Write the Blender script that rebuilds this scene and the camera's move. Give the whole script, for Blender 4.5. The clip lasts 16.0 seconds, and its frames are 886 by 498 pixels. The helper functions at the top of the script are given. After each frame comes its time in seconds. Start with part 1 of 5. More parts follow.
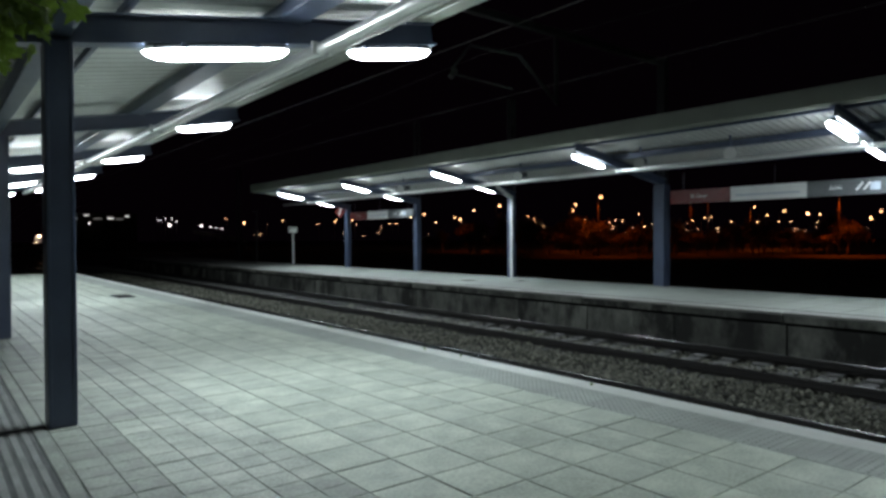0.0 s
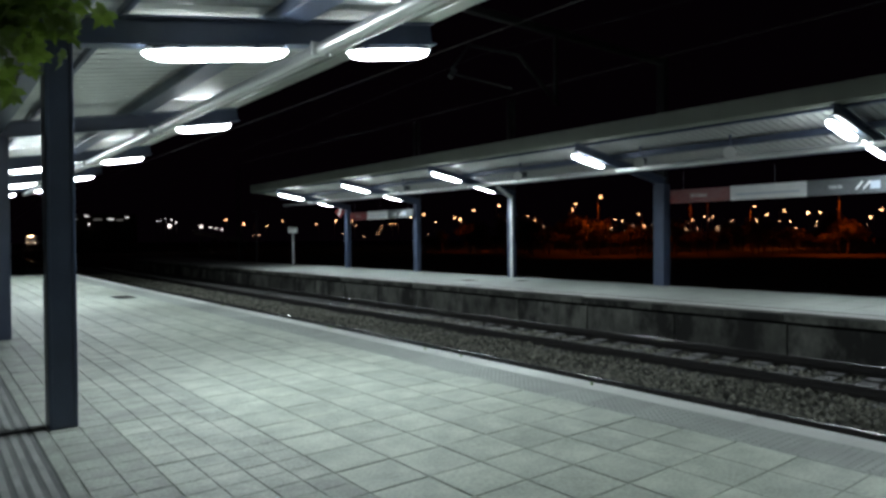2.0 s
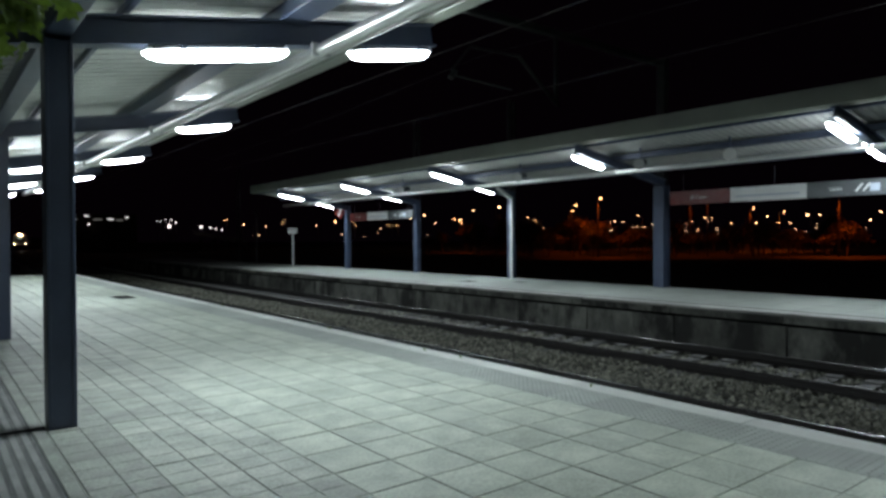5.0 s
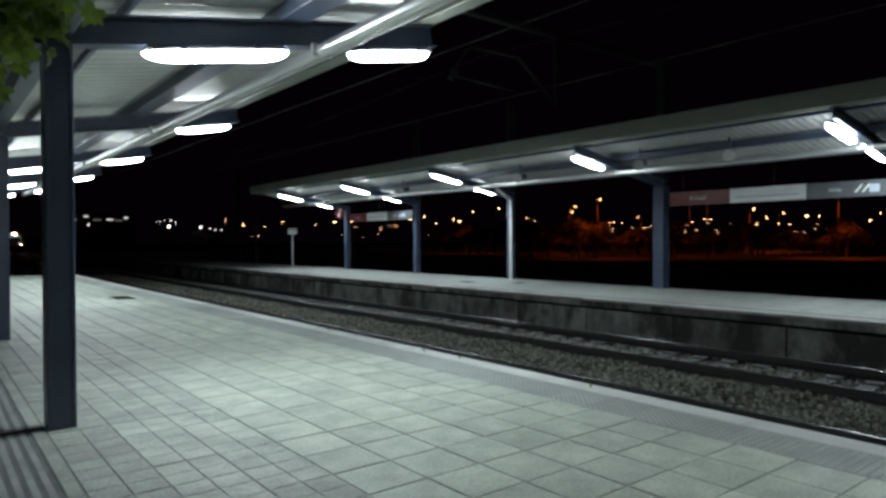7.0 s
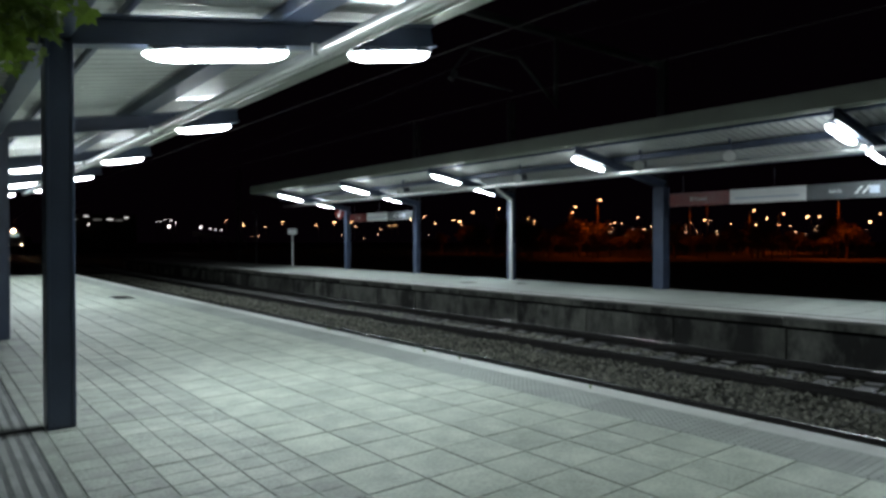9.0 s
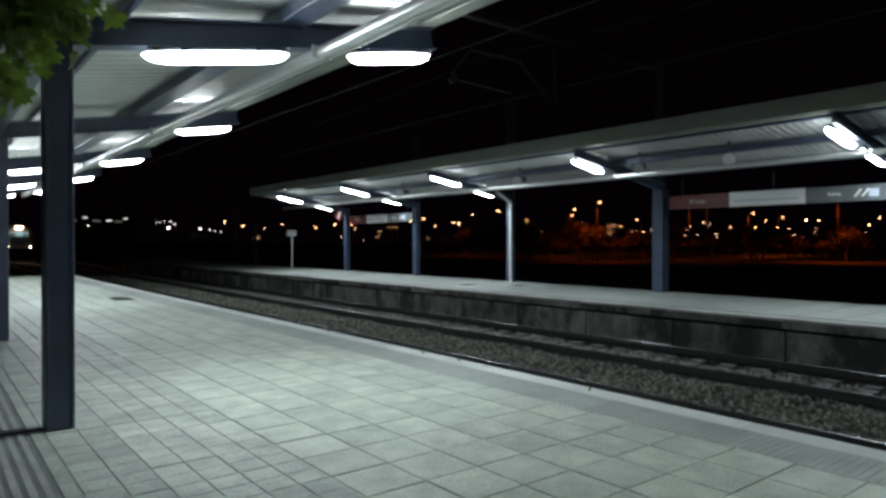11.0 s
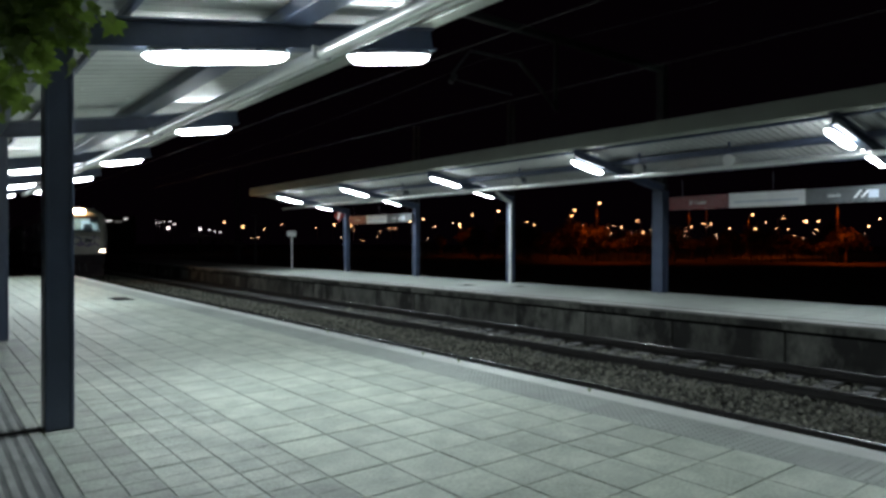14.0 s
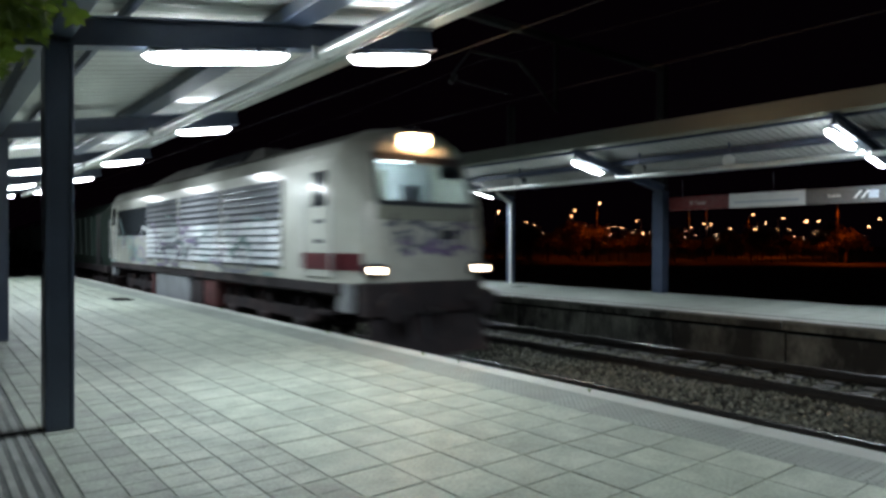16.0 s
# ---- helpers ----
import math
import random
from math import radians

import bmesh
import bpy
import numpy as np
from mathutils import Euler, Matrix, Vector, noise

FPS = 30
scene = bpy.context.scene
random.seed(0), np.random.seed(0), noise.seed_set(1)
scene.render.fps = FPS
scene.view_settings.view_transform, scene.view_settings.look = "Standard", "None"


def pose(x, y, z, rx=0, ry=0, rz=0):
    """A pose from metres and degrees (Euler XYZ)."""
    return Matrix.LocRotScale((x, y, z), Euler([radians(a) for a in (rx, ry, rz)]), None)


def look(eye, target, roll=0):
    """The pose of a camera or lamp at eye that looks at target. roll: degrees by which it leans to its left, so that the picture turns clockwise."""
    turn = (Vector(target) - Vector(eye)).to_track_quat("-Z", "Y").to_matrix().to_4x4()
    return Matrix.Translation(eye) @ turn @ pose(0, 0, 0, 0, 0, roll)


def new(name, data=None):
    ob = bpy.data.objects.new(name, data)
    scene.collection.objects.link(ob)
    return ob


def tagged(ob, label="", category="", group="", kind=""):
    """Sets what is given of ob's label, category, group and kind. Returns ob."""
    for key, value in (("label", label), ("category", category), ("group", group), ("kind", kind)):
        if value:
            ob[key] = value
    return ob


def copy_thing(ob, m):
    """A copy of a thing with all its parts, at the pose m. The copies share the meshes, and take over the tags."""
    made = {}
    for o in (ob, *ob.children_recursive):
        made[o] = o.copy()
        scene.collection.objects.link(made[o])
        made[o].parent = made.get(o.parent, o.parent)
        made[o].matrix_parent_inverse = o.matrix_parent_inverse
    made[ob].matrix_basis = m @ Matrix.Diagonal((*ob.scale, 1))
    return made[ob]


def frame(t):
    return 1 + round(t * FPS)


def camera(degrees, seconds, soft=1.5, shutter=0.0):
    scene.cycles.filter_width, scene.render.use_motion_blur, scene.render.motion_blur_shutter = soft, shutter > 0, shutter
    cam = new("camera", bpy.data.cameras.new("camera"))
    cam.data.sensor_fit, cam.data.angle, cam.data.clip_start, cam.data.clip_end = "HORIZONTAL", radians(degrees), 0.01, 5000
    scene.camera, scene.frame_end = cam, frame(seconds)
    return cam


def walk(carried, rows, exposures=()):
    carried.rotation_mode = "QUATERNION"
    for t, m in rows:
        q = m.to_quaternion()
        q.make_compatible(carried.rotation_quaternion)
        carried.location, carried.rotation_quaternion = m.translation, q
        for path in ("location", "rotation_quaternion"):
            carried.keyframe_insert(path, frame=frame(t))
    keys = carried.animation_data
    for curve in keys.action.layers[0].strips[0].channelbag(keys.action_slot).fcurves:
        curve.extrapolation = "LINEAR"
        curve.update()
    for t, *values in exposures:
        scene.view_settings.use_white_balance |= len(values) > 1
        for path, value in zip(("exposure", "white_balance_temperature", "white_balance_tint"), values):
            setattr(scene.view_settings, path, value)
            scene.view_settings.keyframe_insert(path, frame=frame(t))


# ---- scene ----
cam = camera(67.93, 16.0, soft=3.0, shutter=0.7)
EYE = Vector((0, 0, 1.4))


def aim(yaw, pitch, roll):
    """The camera's pose: yaw from the track's direction towards the far platform, pitch up, lean to the right."""
    a, b = radians(yaw), radians(pitch)
    f = Vector((math.sin(a) * math.cos(b), math.cos(a) * math.cos(b), math.sin(b)))
    return look(EYE, EYE + f, -roll)


walk(cam, [(t, aim(*a)) for t, *a in (
    (0.0, 38.263, -0.827, 0.240),
    (0.5, 38.265, -0.782, 0.301),
    (1.0, 38.264, -0.797, 0.358),
    (1.5, 38.265, -0.814, 0.365),
    (2.0, 38.264, -0.824, 0.390),
    (2.5, 38.263, -0.839, 0.391),
    (3.0, 38.261, -0.840, 0.288),
    (3.5, 38.261, -0.799, 0.234),
    (4.0, 38.260, -0.775, 0.279),
    (6.5, 38.316, -0.693, 0.142),
    (7.0, 38.315, -0.682, 0.185),
    (7.5, 38.315, -0.688, 0.205),
    (8.0, 38.316, -0.694, 0.145),
    (8.5, 38.316, -0.688, 0.128),
    (9.0, 38.311, -0.643, 0.069),
    (11.5, 38.371, -0.454, -0.077),
    (12.0, 38.372, -0.453, -0.079),
    (12.5, 38.378, -0.447, -0.093),
    (13.0, 38.371, -0.453, -0.081),
    (13.5, 38.367, -0.448, -0.097),
    (14.0, 38.379, -0.411, -0.154),
    (14.5, 38.381, -0.385, -0.185),
    (15.0, 38.382, -0.369, -0.227),
    (15.5, 38.381, -0.369, -0.223),
    (16.0, 38.370, -0.382, -0.151),
)])

# night sky: almost black with a faint purple cast
world = bpy.data.worlds.new("night")
scene.world = world
world.use_nodes = True
world.node_tree.nodes["Background"].inputs[0].default_value = (1.0, 0.42, 0.95, 1)
world.node_tree.nodes["Background"].inputs[1].default_value = 0.0009
scene.view_settings.exposure = 0.0

LAMP_COLOUR = (0.87, 1.0, 1.12)
LAMP_WATTS = 45.0
SODIUM = (1.0, 0.14, 0.006)


# ---- materials ----
def material(name, base, rough=0.6, metal=0.0, vary=0.25, scale=3.0, fine=40.0, grain=0.4, bump=0.15, depth=0.004, dirt=None, dirt_amount=0.5, dirt_range=(0.48, 0.68),
             per_object=0.0, per_island=0.0, stretch=None, emit=None, power=0.0, spec=0.5):
    m = bpy.data.materials.new(name)
    m.use_nodes = True
    nt = m.node_tree
    b = nt.nodes["Principled BSDF"]
    b.inputs["Roughness"].default_value = rough
    b.inputs["Metallic"].default_value = metal
    b.inputs["Specular IOR Level"].default_value = spec
    if emit:
        b.inputs["Base Color"].default_value = (*base, 1)
        b.inputs["Emission Color"].default_value = (*emit, 1)
        b.inputs["Emission Strength"].default_value = power
        return m
    geo = nt.nodes.new("ShaderNodeTexCoord")
    coords = geo.outputs["Object"]
    if per_object:
        info = nt.nodes.new("ShaderNodeObjectInfo")
        shift = nt.nodes.new("ShaderNodeVectorMath")
        shift.operation = "MULTIPLY_ADD"
        nt.links.new(info.outputs["Random"], shift.inputs[0])
        shift.inputs[1].default_value = (37.0, 53.0, 11.0)
        nt.links.new(coords, shift.inputs[2])
        coords = shift.outputs[0]
    if stretch:
        mapping = nt.nodes.new("ShaderNodeMapping")
        mapping.inputs["Scale"].default_value = stretch
        nt.links.new(coords, mapping.inputs["Vector"])
        coords = mapping.outputs["Vector"]
    big, small = nt.nodes.new("ShaderNodeTexNoise"), nt.nodes.new("ShaderNodeTexNoise")
    for n, s, d in ((big, scale, 5), (small, fine, 3)):
        n.inputs["Scale"].default_value = s
        n.inputs["Detail"].default_value = d
        nt.links.new(coords, n.inputs["Vector"])
    mixf = nt.nodes.new("ShaderNodeMath")
    mixf.operation = "MULTIPLY_ADD"
    nt.links.new(small.outputs["Fac"], mixf.inputs[0])
    mixf.inputs[1].default_value = grain
    nt.links.new(big.outputs["Fac"], mixf.inputs[2])
    ramp = nt.nodes.new("ShaderNodeMapRange")
    ramp.inputs["From Min"].default_value, ramp.inputs["From Max"].default_value = 0.2 + grain / 2, 0.8 + grain / 2
    ramp.inputs["To Min"].default_value, ramp.inputs["To Max"].default_value = 1 - vary, 1 + vary
    nt.links.new(mixf.outputs[0], ramp.inputs["Value"])
    value = ramp.outputs["Result"]
    for amount, node, out in ((per_object, "ShaderNodeObjectInfo", "Random"), (per_island, "ShaderNodeNewGeometry", "Random Per Island")):
        if amount:
            info = nt.nodes.new(node)
            r = nt.nodes.new("ShaderNodeMapRange")
            r.inputs["To Min"].default_value, r.inputs["To Max"].default_value = 1 - amount, 1 + amount
            nt.links.new(info.outputs[out], r.inputs["Value"])
            mul = nt.nodes.new("ShaderNodeMath")
            mul.operation = "MULTIPLY"
            nt.links.new(value, mul.inputs[0])
            nt.links.new(r.outputs["Result"], mul.inputs[1])
            value = mul.outputs[0]
    col = nt.nodes.new("ShaderNodeVectorMath")
    col.operation = "SCALE"
    col.inputs[0].default_value = base
    nt.links.new(value, col.inputs["Scale"])
    out = col.outputs[0]
    if dirt:
        third = nt.nodes.new("ShaderNodeTexNoise")
        third.inputs["Scale"].default_value = scale * 0.45
        third.inputs["Detail"].default_value = 8
        third.inputs["Roughness"].default_value = 0.65
        nt.links.new(coords, third.inputs["Vector"])
        dr = nt.nodes.new("ShaderNodeMapRange")
        dr.inputs["From Min"].default_value, dr.inputs["From Max"].default_value = dirt_range
        dr.inputs["To Max"].default_value = dirt_amount
        nt.links.new(third.outputs["Fac"], dr.inputs["Value"])
        mx = nt.nodes.new("ShaderNodeMix")
        mx.data_type = "RGBA"
        nt.links.new(dr.outputs["Result"], mx.inputs["Factor"])
        nt.links.new(out, mx.inputs["A"])
        mx.inputs["B"].default_value = (*dirt, 1)
        out = mx.outputs["Result"]
    nt.links.new(out, b.inputs["Base Color"])
    rr = nt.nodes.new("ShaderNodeMapRange")
    rr.inputs["To Min"].default_value, rr.inputs["To Max"].default_value = max(0.03, rough - 0.12), min(1, rough + 0.12)
    nt.links.new(small.outputs["Fac"], rr.inputs["Value"])
    nt.links.new(rr.outputs["Result"], b.inputs["Roughness"])
    if bump:
        bp = nt.nodes.new("ShaderNodeBump")
        bp.inputs["Strength"].default_value, bp.inputs["Distance"].default_value = bump, depth
        nt.links.new(small.outputs["Fac"], bp.inputs["Height"])
        nt.links.new(bp.outputs["Normal"], b.inputs["Normal"])
    return m


TILE = material("paving_tile", (0.372, 0.412, 0.338), 0.55, vary=0.32, scale=3.4, fine=46, grain=1.0, bump=0.3, per_object=0.06, dirt=(0.22, 0.24, 0.21), dirt_amount=0.42)
TILE_FAR = material("paving_tile_joined", (0.372, 0.412, 0.338), 0.55, vary=0.32, scale=3.4, fine=46, grain=1.0, bump=0.3, per_island=0.10, dirt=(0.22, 0.24, 0.21), dirt_amount=0.42)
# paving base tone steps darker towards lower x: plain, mid, small tiles
TILE_SMALL = material("small_paving_tile", (0.250, 0.271, 0.231), 0.6, vary=0.4, scale=3.0, fine=48, grain=1.1, bump=0.3, per_object=0.10, dirt=(0.15, 0.165, 0.145), dirt_amount=0.5)
TILE_SMALL_FAR = material("small_paving_tile_joined", (0.250, 0.271, 0.231), 0.6, vary=0.4, scale=3.0, fine=48, grain=1.1, bump=0.3, per_island=0.10, dirt=(0.15, 0.165, 0.145), dirt_amount=0.5)
TILE_MID = material("midtone_paving_tile", (0.332, 0.362, 0.304), 0.58, vary=0.38, scale=3.2, fine=48, grain=1.1, bump=0.3, per_object=0.07, dirt=(0.18, 0.2, 0.17), dirt_amount=0.55)
TILE_MID_FAR = material("midtone_paving_tile_joined", (0.332, 0.362, 0.304), 0.58, vary=0.38, scale=3.2, fine=48, grain=1.1, bump=0.3, per_island=0.07, dirt=(0.18, 0.2, 0.17), dirt_amount=0.55)
JOINT = material("joint_mortar", (0.26, 0.28, 0.24), 0.9, vary=0.3)
COPING = material("coping_stone", (0.50, 0.52, 0.48), 0.6, vary=0.2, scale=1.5, dirt=(0.3, 0.3, 0.27), per_object=0.06)
TACTILE = material("tactile_paving", (0.27, 0.295, 0.262), 0.6, vary=0.2, scale=3, per_object=0.08)
GUIDE = material("worn_guidance_tile", (0.045, 0.05, 0.05), 0.8, vary=0.35, scale=6, per_object=0.15)
GUIDE_TOP = material("guidance_paving_top", (0.19, 0.20, 0.185), 0.65, vary=0.35, scale=4, fine=50, grain=0.9, per_object=0.08)
SLOT = material("dark_slot", (0.015, 0.015, 0.015), 0.95, spec=0.1)
FAR_TOP = material("far_paving", (0.275, 0.30, 0.265), 0.6, vary=0.15, scale=1.0, dirt=(0.24, 0.25, 0.235))
CONCRETE = material("stained_concrete", (0.17, 0.17, 0.155), 0.85, vary=0.45, scale=0.9, fine=14, bump=0.4, depth=0.01, dirt=(0.055, 0.055, 0.05), dirt_amount=0.85, per_object=0.2)
STEEL = material("blue_grey_paint", (0.062, 0.082, 0.132), 0.40, vary=0.18, scale=2.5, dirt=(0.05, 0.055, 0.07), dirt_amount=0.4)
ROOF = material("white_sheet_metal", (0.68, 0.70, 0.68), 0.22, metal=0.3, vary=0.1, scale=1.2, fine=9, bump=0.02, dirt=(0.42, 0.43, 0.4), dirt_amount=0.4)
FASCIA = material("grey_fascia_metal", (0.33, 0.365, 0.315), 0.4, metal=0.2, vary=0.12, scale=1.1, dirt=(0.27, 0.28, 0.25))
GALV = material("galvanised_metal", (0.72, 0.74, 0.73), 0.30, metal=0.5, vary=0.05, scale=1.5, bump=0.03, stretch=(1, 0.15, 1))
CHROME = material("polished_duct_metal", (0.85, 0.87, 0.86), 0.34, metal=0.85, vary=0.03, bump=0.0)
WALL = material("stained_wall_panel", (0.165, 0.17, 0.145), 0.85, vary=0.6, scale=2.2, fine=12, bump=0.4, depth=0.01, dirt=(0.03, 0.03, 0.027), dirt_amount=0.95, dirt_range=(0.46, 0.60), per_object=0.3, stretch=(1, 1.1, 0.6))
DARK = material("dark_housing", (0.05, 0.055, 0.065), 0.5)
RAIL = material("rusty_rail", (0.018, 0.016, 0.014), 0.6, vary=0.3, scale=6)
RAIL_HEAD = material("polished_rail_head", (0.55, 0.55, 0.54), 0.22, metal=0.95, vary=0.1)
SLEEPER = material("concrete_sleeper", (0.105, 0.105, 0.097), 0.85, vary=0.3, scale=5, per_object=0.15)
STONE = material("ballast_stone", (0.165, 0.165, 0.130), 0.9, vary=0.45, scale=9, per_island=0.8)
# bed far darker than STONE: shade between the stones painted in
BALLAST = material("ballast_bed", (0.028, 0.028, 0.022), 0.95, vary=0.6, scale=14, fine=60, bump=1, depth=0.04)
EARTH = material("dark_earth", (0.045, 0.040, 0.028), 0.95, vary=0.4, scale=0.15, fine=4, bump=0.5, depth=0.05)
DIFFUSER = material("lamp_diffuser", (0.8, 0.8, 0.8), 0.4, emit=(0.90, 1.0, 1.04), power=37.0)
WHITE = material("white_enamel", (0.72, 0.74, 0.74), 0.35, vary=0.06, bump=0.02)
SIGN_RED = material("red_sign_enamel", (0.12, 0.013, 0.011), 0.3, vary=0.12, bump=0.02)
SIGN_GREY = material("grey_sign_enamel", (0.10, 0.11, 0.115), 0.3, vary=0.12, bump=0.02)
SIGN_BLUE = material("pale_blue_print", (0.42, 0.48, 0.55), 0.4, vary=0.06)
CABLE = material("copper_wire", (0.036, 0.031, 0.027), 0.7)
# messenger wires: darker and rougher than the contact wires
CABLE_DARK = material("darker_wire", (0.014, 0.013, 0.012), 0.9)
BARK = material("grey_bark", (0.12, 0.10, 0.07), 0.9, vary=0.4, scale=8, bump=0.8, depth=0.01)
LEAF = material("green_leaf", (0.072, 0.110, 0.022), 0.45, vary=0.3, scale=10, per_object=0.35, per_island=0.3)
PLASTER = material("station_plaster", (0.42, 0.40, 0.36), 0.8, vary=0.15)


COPING_FAR = material("far_coping_concrete", (0.33, 0.34, 0.31), 0.7, vary=0.25, scale=1.2, dirt=(0.16, 0.16, 0.14), per_object=0.15)
FAR_TILE = material("far_paving_slab", (0.275, 0.30, 0.265), 0.6, vary=0.15, scale=1.0, dirt=(0.24, 0.25, 0.235), dirt_amount=0.4, per_object=0.06)


def thin_glass(name):
    """A clear pane: mostly let through, with a glossy reflection."""
    m = bpy.data.materials.new(name)
    m.use_nodes = True
    nt = m.node_tree
    nt.nodes.remove(nt.nodes["Principled BSDF"])
    t, g, x, f = (nt.nodes.new("ShaderNode" + k) for k in ("BsdfTransparent", "BsdfGlossy", "MixShader", "Value"))
    t.inputs["Color"].default_value = (0.8, 0.86, 0.86, 1)
    g.inputs["Roughness"].default_value = 0.04
    f.outputs[0].default_value = 0.16
    nt.links.new(f.outputs[0], x.inputs[0])
    nt.links.new(t.outputs[0], x.inputs[1])
    nt.links.new(g.outputs[0], x.inputs[2])
    nt.links.new(x.outputs[0], nt.nodes["Material Output"].inputs["Surface"])
    return m


GLASS_CLEAR = thin_glass("clear_cab_glass")
nt = LEAF.node_tree
tr, mx = nt.nodes.new("ShaderNodeBsdfTranslucent"), nt.nodes.new("ShaderNodeMixShader")
tr.inputs["Color"].default_value = (0.21, 0.33, 0.05, 1)
mx.inputs[0].default_value = 0.38
nt.links.new(nt.nodes["Principled BSDF"].outputs[0], mx.inputs[1])
nt.links.new(tr.outputs[0], mx.inputs[2])
nt.links.new(mx.outputs[0], nt.nodes["Material Output"].inputs["Surface"])


# ---- mesh helpers ----
def box(bm, x0, x1, y0, y1, z0, z1, bevel=0.0):
    r = bmesh.ops.create_cube(bm, size=1, matrix=Matrix.LocRotScale(((x0 + x1) / 2, (y0 + y1) / 2, (z0 + z1) / 2), None, (abs(x1 - x0), abs(y1 - y0), abs(z1 - z0))))
    if bevel:
        es = list({e for v in r["verts"] for e in v.link_edges})
        bmesh.ops.bevel(bm, geom=es, offset=bevel, segments=1, affect="EDGES")
    return bm


def rod(bm, a, b, r0, r1=None, n=8, caps=True):
    """A round bar from a to b."""
    a, b = Vector(a), Vector(b)
    q = (b - a).to_track_quat("Z", "Y").to_matrix().to_4x4()
    bmesh.ops.create_cone(bm, cap_ends=caps, segments=n, radius1=r0, radius2=r0 if r1 is None else r1, depth=(b - a).length,
                          matrix=Matrix.Translation((a + b) / 2) @ q)
    return bm


def fresh():
    return bmesh.new()


def boxed(*a, **k):
    return box(bmesh.new(), *a, **k)


def rodded(*a, **k):
    return rod(bmesh.new(), *a, **k)


def finish(bm, name, mat, smooth=False):
    me = bpy.data.meshes.new(name)
    bm.to_mesh(me)
    bm.free()
    for m in (mat if isinstance(mat, (list, tuple)) else (mat,)):
        me.materials.append(m)
    if smooth:
        me.polygons.foreach_set("use_smooth", [True] * len(me.polygons))
    return me


def part(name, bm, mat, parent, label="", smooth=False, at=None):
    ob = new(name, finish(bm, name, mat, smooth))
    ob.parent = parent
    if at is not None:
        ob.matrix_basis = at
    return tagged(ob, label)


def shared(name, me, parent, at):
    ob = new(name, me)
    ob.parent = parent
    ob.matrix_basis = at
    return ob


def thing(name, label, category, at=None, group="", kind=""):
    ob = new(name)
    if at is not None:
        ob.matrix_basis = at
    return tagged(ob, label, category, group, kind)


def solid(name, bm, mat, label, category, kind="structure", smooth=False):
    return tagged(new(name, finish(bm, name, mat, smooth)), label, category, "", kind)


def from_arrays(name, verts, faces, mat):
    me = bpy.data.meshes.new(name)
    me.from_pydata(verts, [], faces)
    me.materials.append(mat)
    me.update()
    return me


# ---- plan ----
# x runs across the tracks, y along them, z up from the platform's surface
EDGE, FAR_EDGE = 5.09, 12.67
RAIL_Z = -0.68
TRACK_1, TRACK_2 = 6.95, 11.08
GAUGE = 1.668
Y_BACK = -26.0


def bend(y):
    """How far the line swings to the right in the distance."""
    return 3.8e-4 * max(0.0, y - 18.0) ** 2


def steps(y0, y1, n=2.0, m=8.0):
    """Stations along the line, close where it is near."""
    out, y = [], y0
    while y < y1 - 1e-6:
        out.append(y)
        y += n if y < 60 else m
    return out + [y1]


def sweep(bm, profile, y0, y1, close=True, x=0.0, mat_of=None):
    """Carries a profile of (x, z) along the line."""
    rows = []
    for y in steps(y0, y1):
        rows.append([bm.verts.new((x + px + bend(y), y, pz)) for px, pz in profile])
    n = len(profile)
    for a, b in zip(rows, rows[1:]):
        for i in range(n if close else n - 1):
            f = bm.faces.new((a[i], a[(i + 1) % n], b[(i + 1) % n], b[i]))
            if mat_of:
                f.material_index = mat_of(i)
    if close:
        bm.faces.new(rows[0][::-1])
        bm.faces.new(rows[-1])
    bmesh.ops.recalc_face_normals(bm, faces=bm.faces)
    return bm


# ---- ground ----
bm = fresh()
bmesh.ops.create_grid(bm, x_segments=40, y_segments=40, size=2500, matrix=Matrix.Translation((0, 0, -1.35)))
solid("ground", bm, EARTH, "dark bare earth under the night sky", "ground")

# ---- near platform ----
P_END = 33.0
bm = fresh()
sweep(bm, [(-7, -1.4), (EDGE - 0.06, -1.4), (EDGE - 0.06, -0.007), (-7, -0.007)], Y_BACK, P_END)
platform = solid("platform", bm, JOINT, "station platform paved with pale square concrete tiles", "platform")
bm = fresh()
for a in (-7.0,):
    vs = [bm.verts.new(v) for v in ((a, P_END, -0.012), (EDGE + 0.02, P_END, -0.012), (EDGE + 0.5, P_END + 12, -1.35), (a, P_END + 12, -1.35))]
    bm.faces.new(vs)
solid("platform_ramp", bm, CONCRETE, "dark concrete ramp down from the platform's end", "ramp")

# far platform
F_END = 62.0
far_platform = solid("far_platform", sweep(fresh(), [(FAR_EDGE + 0.28, -1.4), (17.16, -1.4), (17.16, 0), (FAR_EDGE + 0.462, 0), (FAR_EDGE + 0.462, -0.197), (FAR_EDGE + 0.28, -0.197)], Y_BACK, F_END), FAR_TOP,
                     "opposite station platform with pale paving", "platform")


